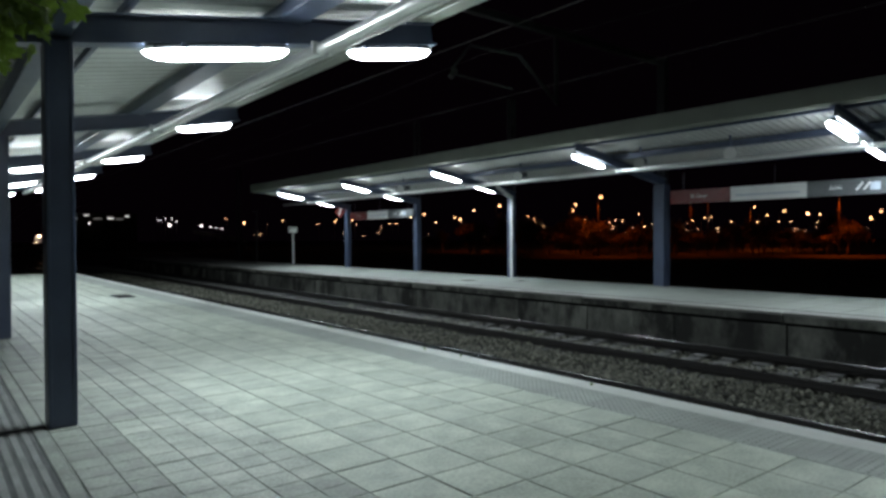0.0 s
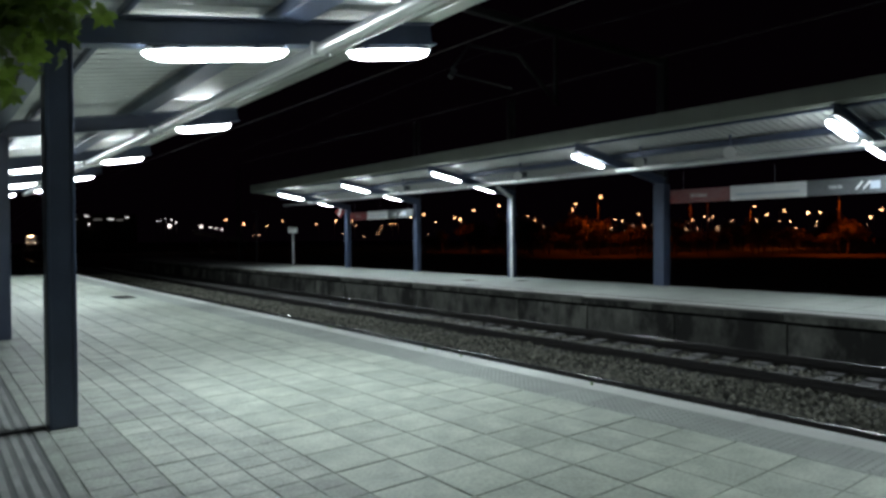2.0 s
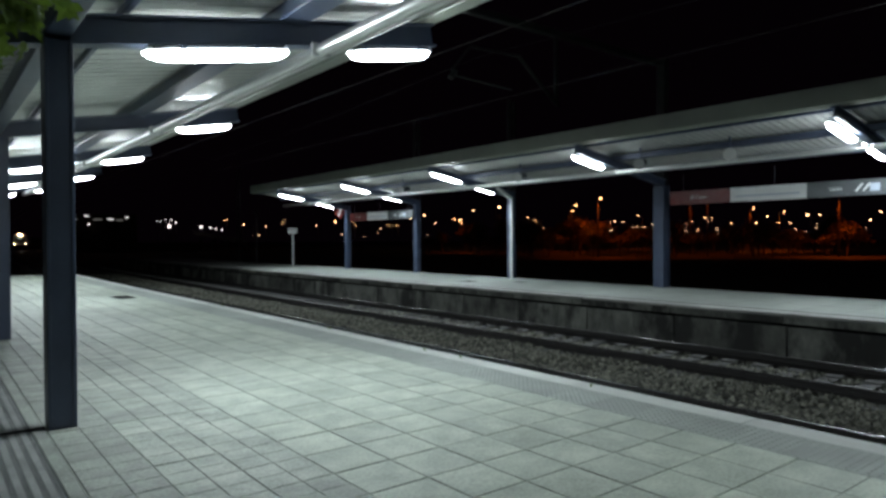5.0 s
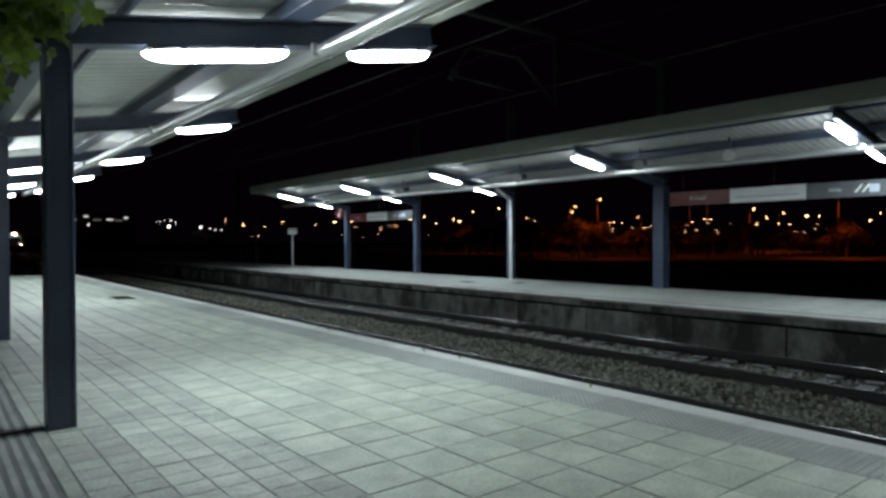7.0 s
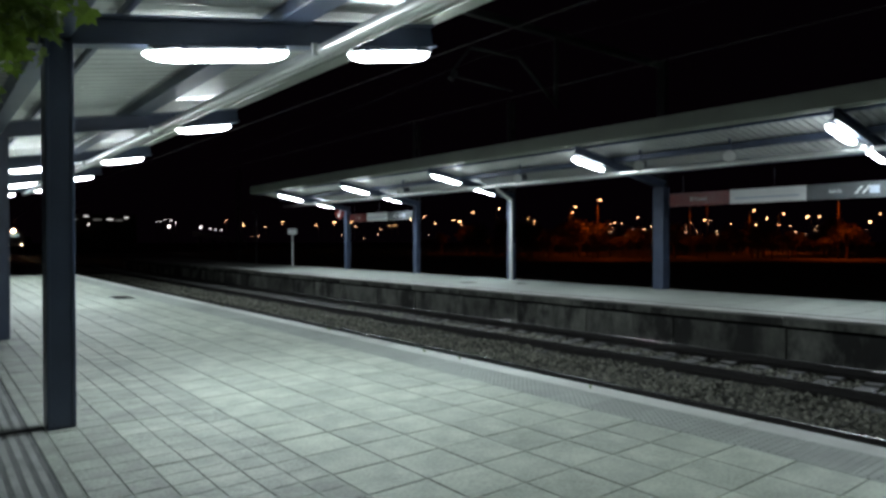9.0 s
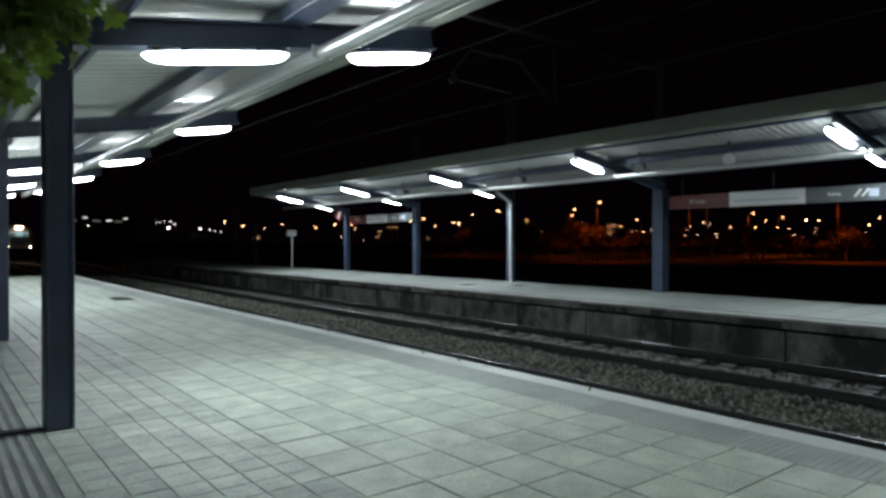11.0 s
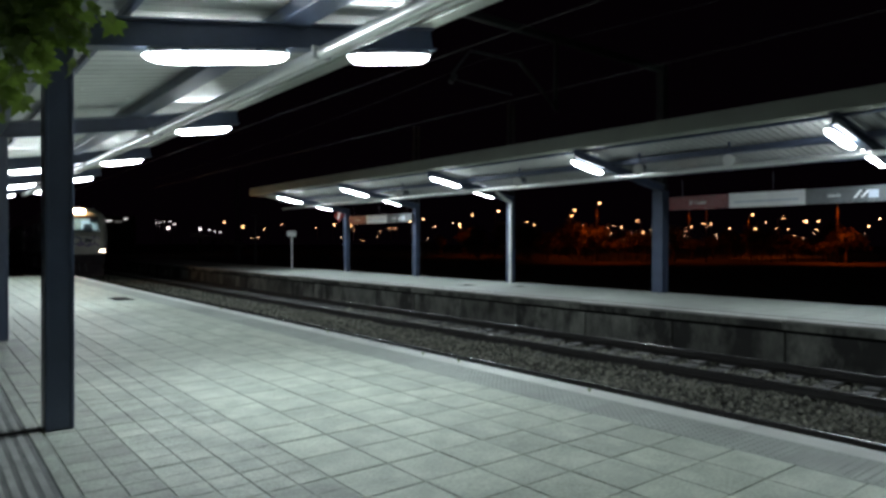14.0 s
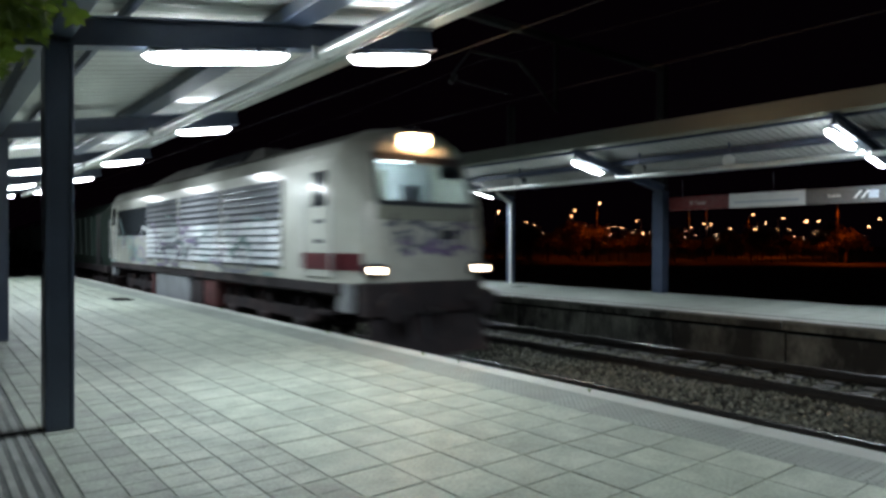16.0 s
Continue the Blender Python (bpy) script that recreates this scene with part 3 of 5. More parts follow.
def drain(x, y, w, d, z=0.0):
    t = thing("drain_cover", "dark iron drain cover let into the paving", "drain cover", pose(x, y, z), "drain covers")
    part("cover_frame", boxed(-w / 2, w / 2, -d / 2, d / 2, -0.01, 0.008, bevel=0.003), DARK, t)
    me = finish(boxed(-w / 2 + 0.03, w / 2 - 0.03, -0.012, 0.012, 0.008, 0.013), "grate_bar", RAIL)
    n = max(3, int(d / 0.07))
    for k in range(n):
        shared("grate_bar", me, t, pose(0, -d / 2 + d * (k + 0.5) / n, 0))


drain(3.92, 18.0, 0.46, 0.95)
drain(14.6, 17.1, 0.5, 0.5)
drain(15.6, 15.6, 0.45, 0.35)

# boxes on the near columns' inner side
t = thing("junction_box", "small dark junction box under the canopy beam", "junction box", pose(1.62, 11.3, 2.93))
part("box_body", boxed(-0.07, 0.07, -0.05, 0.05, -0.14, 0.1, bevel=0.01), DARK, t)
part("box_lid", boxed(-0.06, 0.06, -0.06, -0.05, -0.13, 0.09, bevel=0.004), STEEL, t)

# station building that closes the place behind the camera
t = thing("station_building", "plain plastered station building along the platform", "building", kind="structure")
part("wall", boxed(-7.4, -7.0, Y_BACK, 28, -1.3, 4.2), PLASTER, t)
part("roof", boxed(-9, -6.6, Y_BACK, 28, 4.2, 4.5, bevel=0.04), CONCRETE, t)


# ---- town in the distance ----
SODIUM_GLOW = material("sodium_lamp", (0.8, 0.5, 0.2), 0.5, emit=(1.0, 0.47, 0.19), power=11.0)
COOL_GLOW = material("cool_lamp", (0.8, 0.8, 0.8), 0.5, emit=(1.0, 0.86, 0.84), power=3.0)
PARK_LEAF = material("park_leaf", (0.10, 0.075, 0.025), 0.6, vary=0.4, scale=3, per_island=0.5)
POLE = material("street_pole", (0.022, 0.02, 0.018), 0.6, vary=0.2)
GROUND_Z = -1.35


def street_lamp(h=8.0, glow=SODIUM_GLOW, size=1.0):
    t = thing("street_lamp", "tall street lamp with a glowing orange sodium head", "street lamp", group="street lamps")
    part("pole", rodded((0, 0, 0), (0, 0, h), 0.11, 0.07, n=8), POLE, t)
    part("arm", rodded((0, 0, h), (-0.9, -0.5, h + 0.25), 0.05, n=6), POLE, t)
    bm = fresh()
    bmesh.ops.create_icosphere(bm, subdivisions=1, radius=0.24 * size, matrix=Matrix.Translation((-1.0, -0.55, h + 0.1)) @ Matrix.Diagonal((1, 1, 0.8, 1)))
    part("lamp_head", bm, glow, t, "glowing lamp head")
    return t


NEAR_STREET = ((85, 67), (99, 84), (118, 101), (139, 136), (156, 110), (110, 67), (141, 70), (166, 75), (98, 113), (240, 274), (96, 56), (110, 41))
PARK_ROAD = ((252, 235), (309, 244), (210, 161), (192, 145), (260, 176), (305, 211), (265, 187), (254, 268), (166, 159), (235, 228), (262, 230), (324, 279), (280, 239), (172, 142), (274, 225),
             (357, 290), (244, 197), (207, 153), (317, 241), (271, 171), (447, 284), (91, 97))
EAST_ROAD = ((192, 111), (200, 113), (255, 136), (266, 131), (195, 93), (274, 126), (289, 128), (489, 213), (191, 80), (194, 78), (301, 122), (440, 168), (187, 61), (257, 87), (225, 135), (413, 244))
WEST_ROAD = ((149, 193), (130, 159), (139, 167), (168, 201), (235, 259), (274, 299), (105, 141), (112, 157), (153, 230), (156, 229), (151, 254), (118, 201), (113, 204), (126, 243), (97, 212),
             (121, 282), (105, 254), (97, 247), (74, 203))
SODIUM_FAR = material("far_sodium_lamp", (0.8, 0.5, 0.2), 0.5, emit=(1.0, 0.48, 0.21), power=16.0)
masters = [street_lamp(9.3, size=0.8), street_lamp(9.3, SODIUM_FAR, 0.8), street_lamp(9.3, SODIUM_FAR, 1.3)]
placed = set()
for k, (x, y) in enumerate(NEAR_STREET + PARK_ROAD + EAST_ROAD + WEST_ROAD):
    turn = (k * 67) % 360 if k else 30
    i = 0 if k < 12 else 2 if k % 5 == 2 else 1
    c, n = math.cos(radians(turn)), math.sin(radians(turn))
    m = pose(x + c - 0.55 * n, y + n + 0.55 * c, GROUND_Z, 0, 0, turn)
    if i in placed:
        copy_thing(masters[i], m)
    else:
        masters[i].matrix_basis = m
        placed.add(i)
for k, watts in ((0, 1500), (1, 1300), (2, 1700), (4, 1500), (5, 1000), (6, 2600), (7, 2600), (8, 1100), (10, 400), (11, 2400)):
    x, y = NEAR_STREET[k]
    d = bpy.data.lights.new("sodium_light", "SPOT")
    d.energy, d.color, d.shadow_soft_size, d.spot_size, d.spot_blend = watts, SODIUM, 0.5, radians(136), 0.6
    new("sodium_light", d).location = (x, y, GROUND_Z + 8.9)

# faint far lights without number
rng = random.Random(5)
TOWN_GLOW = material("far_town_light", (0.8, 0.5, 0.2), 0.5, emit=(1.0, 0.56, 0.32), power=4.0)
bm = fresh()
for k in range(70):
    a = radians(rng.uniform(22, 74) if k < 20 else rng.uniform(40, 74))
    r = rng.uniform(190, 300)
    z = rng.uniform(2.4, 5.5) if k % 5 else rng.uniform(4, 7)
    bmesh.ops.create_icosphere(bm, subdivisions=1, radius=rng.uniform(0.08, 0.19), matrix=Matrix.Translation((r * math.sin(a), r * math.cos(a), z)))
tagged(new("town_lights", finish(bm, "town_lights", TOWN_GLOW)), "many tiny far-off orange town lights", "town lights", "", "stuff")

# pale lights beside the line in the distance
for x, y, z, r in ((48.7, 173.3, 5.3, 0.44), (55.9, 171.1, 5.1, 0.36), (58.1, 170.4, 4.9, 0.2), (59.3, 170.0, 4.6, 0.18), (60.7, 169.5, 4.4, 0.2), (46.1, 174.0, 6.6, 0.13), (46.8, 173.8, 6.5, 0.13), (47.8, 173.5, 7.0, 0.13),
                   (49.2, 173.1, 6.9, 0.18), (50.2, 172.8, 6.2, 0.2), (31.2, 177, 5.6, 0.2)):
    t = thing("yard_lamp", "pale floodlight on a mast beside the line", "lamp", pose(x, y, GROUND_Z), "yard lamps")
    part("pole", rodded((0, 0, 0), (0, 0, z - GROUND_Z), 0.08, n=6), POLE, t)
    bm = fresh()
    bmesh.ops.create_icosphere(bm, subdivisions=1, radius=r, matrix=Matrix.Translation((0, 0, z - GROUND_Z)))
    part("lamp_head", bm, COOL_GLOW, t, "pale glowing lamp head")
# road ramp with a pale parapet
t = thing("road_ramp", "dark road ramp with a pale concrete parapet", "road")
bm = fresh()
vs = [bm.verts.new(v) for v in ((54, 172, 4.2), (66, 166, 1.6), (66, 166, 0.6), (54, 172, 3.2))]
ws = [bm.verts.new(v.co + Vector((0.5, 1.5, 0))) for v in vs]
bm.faces.new(vs)
bm.faces.new(ws[::-1])
for i in range(4):
    bm.faces.new((vs[i], vs[(i + 1) % 4], ws[(i + 1) % 4], ws[i]))
bmesh.ops.recalc_face_normals(bm, faces=bm.faces)
part("parapet", bm, COPING, t)
for k in range(4):
    x, y, z = 56 + 2.9 * k, 171 - 1.4 * k, 3.3 - 0.6 * k
    part("pier", boxed(x - 0.3, x + 0.3, y + 0.4, y + 1.0, GROUND_Z, z), CONCRETE, t)

# long low building with lit windows
t = thing("distant_building", "long low distant building with a few lit windows", "building", pose(34.5, 178, GROUND_Z, 0, 0, -11))
part("wall", boxed(-7.5, 7.5, 0, 6, 0, 9.3, bevel=0.1), EARTH, t, "dark wall")
part("roof", boxed(-7.8, 7.8, -0.3, 6.3, 9.3, 9.5, bevel=0.05), EARTH, t)
WINDOW_LIT = material("bright_window", (0.7, 0.7, 0.7), 0.5, emit=(1.0, 0.95, 0.92), power=0.9)
WINDOW_GLOW = material("lit_window", (0.7, 0.7, 0.7), 0.5, emit=(1.0, 0.95, 0.88), power=0.10)
for x, w, z, p in ((-3.6, 0.5, 9.0, 1), (1.6, 0.7, 8.3, 1), (5.2, 0.45, 8.8, 1), (-6.2, 0.7, 8.2, 0), (-1.2, 0.9, 8.2, 0), (3.6, 0.8, 8.1, 0)):
    win = part("window", boxed(x - w, x + w, -0.06, 0.02, z - 0.16, z + 0.16), WINDOW_LIT if p else WINDOW_GLOW, t, "lit window")


def leafy_crown(seed, r, n, size):
    rng = np.random.default_rng(seed)
    lobes = rng.normal(0, 0.45, (14, 3)) * r * [1, 1, 0.7]
    c = lobes[rng.integers(0, 14, n)] + rng.normal(0, 0.27, (n, 3)) * r
    u = rng.normal(size=(n, 3)); u /= np.linalg.norm(u, axis=1)[:, None]
    w = rng.normal(size=(n, 3)); w -= (w * u).sum(1)[:, None] * u; w /= np.linalg.norm(w, axis=1)[:, None]
    s = rng.uniform(0.6, 1.3, (n, 1)) * size
    v = np.stack([c - u * s, c + w * s * 0.5, c + u * s, c - w * s * 0.5], 1).reshape(-1, 3)
    f = np.arange(4 * n).reshape(n, 4)
    return v.tolist(), f.tolist()


def park_tree(seed):
    t = thing("tree", "leafy young tree lit orange by street lamps", "tree", group="park trees")
    bm = fresh()
    rod(bm, (0, 0, 0), (0.1, 0, 2.2), 0.14, 0.1, n=8)
    rng = random.Random(seed)
    for k in range(5):
        a = k * 1.3 + rng.random()
        rod(bm, (0.1, 0, 2.0), (0.1 + 1.2 * math.cos(a), 1.2 * math.sin(a), 3.4 + rng.random()), 0.07, 0.02, n=6)
    part("trunk", bm, BARK, t)
    v, f = leafy_crown(seed, 1.7, 900, 0.22)
    crown = new("crown", from_arrays("crown", v, f, PARK_LEAF))
    crown.parent, crown.location = t, (0.1, 0, 3.9)
    return t


trees = [park_tree(k) for k in range(3)]
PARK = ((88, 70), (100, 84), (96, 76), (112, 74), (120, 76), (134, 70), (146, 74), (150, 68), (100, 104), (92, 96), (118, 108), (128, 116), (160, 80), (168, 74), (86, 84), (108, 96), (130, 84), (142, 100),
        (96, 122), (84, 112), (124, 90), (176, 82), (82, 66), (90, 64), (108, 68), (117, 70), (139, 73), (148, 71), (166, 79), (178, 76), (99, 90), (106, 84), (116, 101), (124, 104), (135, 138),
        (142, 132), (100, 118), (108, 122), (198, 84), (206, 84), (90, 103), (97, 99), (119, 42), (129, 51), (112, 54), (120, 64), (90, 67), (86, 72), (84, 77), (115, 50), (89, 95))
rngp = random.Random(21)
more = []
for k in range(46):
    a, d = radians(rngp.uniform(40.5, 70)), rngp.uniform(104, 152)
    more.append((d * math.sin(a), d * math.cos(a)))
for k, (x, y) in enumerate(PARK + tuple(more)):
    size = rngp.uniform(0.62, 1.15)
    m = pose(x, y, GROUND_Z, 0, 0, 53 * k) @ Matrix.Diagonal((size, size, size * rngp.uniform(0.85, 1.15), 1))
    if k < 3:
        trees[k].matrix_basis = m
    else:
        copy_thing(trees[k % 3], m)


# ---- tree beside the platform, one leafy branch hanging into view ----
def leaf_mesh():
    """A lobed plane-tree leaf about 15 cm wide, folded a little along its rib."""
    half = [(0.0, 0.0), (0.035, -0.02), (0.075, -0.005), (0.05, 0.025), (0.085, 0.06), (0.05, 0.065), (0.045, 0.095), (0.025, 0.085), (0.0, 0.15)]
    bm = fresh()
    rib = [bm.verts.new((0, y, 0)) for y in (0.0, 0.05, 0.09, 0.15)]
    for s in (-1, 1):
        o = [bm.verts.new((s * x, y, 0.35 * x + 0.25 * x * math.sin(y * 60))) for x, y in half[1:-1]]
        for f in ((rib[0], o[0], o[1], o[2]), (rib[0], o[2], rib[1]), (rib[1], o[2], o[3], o[4]), (rib[1], o[4], rib[2]), (rib[2], o[4], o[5], o[6]), (rib[2], o[6], rib[3])):
            bm.faces.new(f if s > 0 else f[::-1])
    return finish(bm, "leaf", LEAF)


plane_tree = thing("tree", "plane tree whose leafy branch hangs in beside the canopy", "tree", pose(-1.55, 3.3, 0))
bm = fresh()
for a, b, r0, r1 in (((0, 0, -0.01), (0.05, 0.02, 1.2), 0.13, 0.11), ((0.05, 0.02, 1.15), (0.0, 0.1, 2.6), 0.11, 0.09), ((0, 0.1, 2.55), (-0.3, 0.0, 4.2), 0.09, 0.05), ((0, 0.1, 2.5), (0.4, 0.25, 2.85), 0.06, 0.045)):
    rod(bm, a, b, r0, r1, n=10)
part("trunk", bm, BARK, plane_tree)
v, f = leafy_crown(9, 1.1, 900, 0.1)
crown = new("crown", from_arrays("crown", v, f, LEAF))
crown.parent, crown.location = plane_tree, (-0.7, -0.4, 4.6)
BRANCH_AT = (0.4, 0.25, 2.85)
branch = part("branch", fresh(), BARK, plane_tree, "thin swaying branch with lobed green leaves")
bm = bmesh.new()
rngb = random.Random(3)
stems = [((0, 0, 0), (1.1, 0.1, -0.12)), ((1.1, 0.1, -0.12), (1.66, 0.15, -0.32)), ((1.1, 0.1, -0.12), (1.50, 0.2, -0.40)), ((1.2, 0.1, -0.12), (1.62, 0.0, -0.18)), ((1.2, 0.15, -0.25), (1.34, 0.25, -0.58))]
for k, (a, b) in enumerate(stems):
    rod(bm, a, b, 0.018 if k == 0 else 0.009, 0.009 if k == 0 else 0.004, n=6)
bm.to_mesh(branch.data)
bm.free()
branch.matrix_basis = pose(*BRANCH_AT)
me = leaf_mesh()
for k in range(460):
    a, b = stems[1 + k % 4]
    u = rngb.random()
    p = Vector(a).lerp(Vector(b), u) + Vector((rngb.gauss(0, 0.09), rngb.gauss(0, 0.12), rngb.gauss(-0.03, 0.10)))
    s = rngb.uniform(0.42, 0.85)
    shared("leaf", me, branch, Matrix.LocRotScale(p, Euler((rngb.uniform(-2.6, -0.6), rngb.uniform(-0.7, 0.7), rngb.uniform(0, 6.28))), (s, s, s)))


# ---- train ----
def loco_paint():
    m = material("worn_white_livery", (0.60, 0.61, 0.55), 0.17, vary=0.12, scale=1.2, fine=18, bump=0.05, dirt=(0.36, 0.34, 0.29), dirt_amount=0.55)
    return m


LIVERY = loco_paint()
GRAFFITI = [material("sprayed_paint_violet", (0.22, 0.17, 0.30), 0.4, vary=0.4, scale=4), material("sprayed_paint_teal", (0.20, 0.32, 0.31), 0.4, vary=0.4, scale=4),
            material("sprayed_paint_grey", (0.20, 0.21, 0.25), 0.4, vary=0.4, scale=4),
            material("sprayed_paint_white", (0.55, 0.57, 0.58), 0.4, vary=0.2, scale=4)]
LOUVRE = material("bare_metal_louvre", (0.58, 0.61, 0.65), 0.22, metal=0.5, vary=0.3, scale=1.4, dirt=(0.16, 0.18, 0.22), dirt_amount=0.7)
LOUVRE_PAINT = material("overpainted_louvre", (0.56, 0.60, 0.62), 0.35, vary=0.3, scale=1.1, dirt=(0.26, 0.33, 0.36), dirt_amount=0.8, dirt_range=(0.44, 0.62))
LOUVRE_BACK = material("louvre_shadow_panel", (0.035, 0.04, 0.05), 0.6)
NOSE_GREY = material("grey_green_nose_paint", (0.30, 0.31, 0.26), 0.4, vary=0.2, scale=2)
LOCO_ROOF = material("grimy_roof_paint", (0.38, 0.38, 0.35), 0.55, vary=0.25, scale=1.5, dirt=(0.12, 0.12, 0.11))
BOGIE = material("grimy_bogie", (0.022, 0.017, 0.020), 0.8, vary=0.4, scale=3, dirt=(0.09, 0.05, 0.045))
RED_BAND = material("dark_red_band", (0.10, 0.020, 0.026), 0.35, vary=0.15)
RUSTY = material("rusty_red_paint", (0.10, 0.03, 0.03), 0.6, vary=0.4, scale=3)
TANK = material("pale_fuel_tank", (0.34, 0.36, 0.38), 0.5, vary=0.2, dirt=(0.16, 0.15, 0.14))
CAB_GLASS = material("cab_window_glass", (0.03, 0.035, 0.04), 0.05, vary=0.05, bump=0)
CAB_WALL = material("pale_cab_wall", (0.66, 0.70, 0.72), 0.6)
CAB_LAMP = material("cab_ceiling_lamp", (0.8, 0.8, 0.8), 0.5, emit=(0.85, 0.98, 1.08), power=19.0)
HEADLIGHT = material("headlight_glass", (0.9, 0.85, 0.7), 0.3, emit=(1.0, 0.54, 0.25), power=170.0)
LOW_LIGHT = material("marker_light_glass", (0.9, 0.85, 0.7), 0.3, emit=(1.0, 0.74, 0.50), power=22.0)
WAGON = material("dark_green_wagon_paint", (0.018, 0.034, 0.027), 0.55, vary=0.3, scale=1.0, dirt=(0.05, 0.04, 0.03))

LEVELS = (1.42, 2.0, 2.80, 3.56, 3.86, 4.10)
NOSE_W = (1.24, 1.27, 1.26, 1.16, 0.98, 0.60)
NOSE_Y = (0.0, -0.02, 0.02, 0.30, 0.44, 0.66)
BODY_W = (1.45, 1.45, 1.45, 1.43, 1.27, 0.78)
LOCO_LENGTH = 18.4


def body_shell():
    """Hollow body: two raked cab fronts, with windscreen openings, joined by straight sides and a curved roof."""
    bm = fresh()
    fr = (-1.0, -0.80, 0.0, 0.80, 1.0)
    ends = []
    for sgn, y0 in ((1, 0.0), (-1, LOCO_LENGTH)):
        grid = [[bm.verts.new((w * k, y0 + sgn * (y + (0.10 if abs(k) == 1 else 0.0)), z)) for k in fr] for z, w, y in zip(LEVELS, NOSE_W, NOSE_Y)]
        for i in range(5):
            for j in range(4):
                if i == 2 and j in (1, 2):
                    continue
                bm.faces.new((grid[i][j], grid[i][j + 1], grid[i + 1][j + 1], grid[i + 1][j]))
        ends.append(grid)
    rings = []
    for y in (0.75, 2.6, 9.0, LOCO_LENGTH - 2.6, LOCO_LENGTH - 0.75):
        left = [bm.verts.new((-w, y, z)) for w, z in zip(BODY_W, LEVELS)]
        top = bm.verts.new((0, y, 4.2))
        right = [bm.verts.new((w, y, z)) for w, z in zip(BODY_W, LEVELS)][::-1]
        rings.append(left + [top] + right)
    for a, b in zip(rings, rings[1:]):
        for i in range(len(a) - 1):
            bm.faces.new((a[i], a[i + 1], b[i + 1], b[i]))
    for grid, ring in ((ends[0], rings[0]), (ends[1], rings[-1])):
        edge = [g[0] for g in grid] + [grid[-1][2]] + [g[4] for g in grid][::-1]
        for i in range(len(edge) - 1):
            bm.faces.new((edge[i], edge[i + 1], ring[i + 1], ring[i]))
        bm.faces.new((grid[-1][0], grid[-1][1], grid[-1][2]))
        bm.faces.new((grid[-1][2], grid[-1][3], grid[-1][4]))
    bmesh.ops.recalc_face_normals(bm, faces=bm.faces)
    return bm


def quad_plate(pts, thick, out):
    """A thin plate on four points, thickened along out."""
    bm = fresh()
    a = [bm.verts.new(Vector(p)) for p in pts]
    b = [bm.verts.new(Vector(p) + Vector(out) * thick) for p in pts]
    bm.faces.new(a)
    bm.faces.new(b[::-1])
    for i in range(4):
        bm.faces.new((a[i], a[(i + 1) % 4], b[(i + 1) % 4], b[i]))
    bmesh.ops.recalc_face_normals(bm, faces=bm.faces)
    return bm


def ribbon(points, width, out):
    """A flat stroke of paint, a hair thick, along the points."""
    bm = fresh()
    out = Vector(out)
    rows = []
    n = len(points)
    for i, p in enumerate(points):
        d = (points[min(i + 1, n - 1)] - points[max(i - 1, 0)]).normalized()
        w = d.cross(out).normalized() * width * (0.5 if 0 < i < n - 1 else 0.25)
        rows.append((bm.verts.new(p - w), bm.verts.new(p + w)))
    for a, b in zip(rows, rows[1:]):
        bm.faces.new((a[0], a[1], b[1], b[0]))
    r = bmesh.ops.extrude_face_region(bm, geom=bm.faces[:])
    bmesh.ops.translate(bm, verts=[v for v in r["geom"] if isinstance(v, bmesh.types.BMVert)], vec=out * 0.002)
    bmesh.ops.recalc_face_normals(bm, faces=bm.faces)
    return bm


def wheelset_mesh(r=0.53):
    bm = fresh()
    rod(bm, (-0.95, 0, 0), (0.95, 0, 0), 0.08, n=10)
    for s in (-1, 1):
        x = s * GAUGE / 2
        rod(bm, (x - s * 0.03, 0, 0), (x + s * 0.10, 0, 0), r, n=24)
        rod(bm, (x - s * 0.05, 0, 0), (x - s * 0.03, 0, 0), r + 0.028, n=24)
        for k in range(4):
            a = k * math.pi / 2
            box(bm, x + s * 0.10, x + s * 0.115, 0.3 * math.cos(a) - 0.05, 0.3 * math.cos(a) + 0.05, 0.3 * math.sin(a) - 0.05, 0.3 * math.sin(a) + 0.05)
    return finish(bm, "wheelset", BOGIE)


WHEELSET = wheelset_mesh()
wheelsets = []


def bogie(parent, y, axles, spread):
    n = len(axles)
    bm = fresh()
    for s in (-1, 1):
        x = s * 1.13
        box(bm, x - 0.07, x + 0.07, y - spread, y + spread, 0.62, 0.86, 0.03)
        for a in axles:
            box(bm, x - 0.11, x + 0.11, y + a - 0.2, y + a + 0.2, 0.38, 0.66, 0.04)
            rod(bm, (x, y + a - 0.3, 0.6), (x, y + a - 0.3, 1.05), 0.09, n=8)
            rod(bm, (x, y + a + 0.3, 0.6), (x, y + a + 0.3, 1.05), 0.09, n=8)
    box(bm, -1.1, 1.1, y - 0.3, y + 0.3, 0.65, 1.1, 0.04)
    b = part("bogie", bm, BOGIE, parent, "grimy dark bogie frame")
    for a in axles:
        w = shared("wheelset", WHEELSET, b, pose(0, y + a, 0.53))
        wheelsets.append((w, y + a))
    return b


loco = thing("diesel_locomotive", "white diesel locomotive with graffiti, louvred sides and lit headlights", "locomotive")
shell = part("body", body_shell(), LIVERY, loco, "worn white body shell")
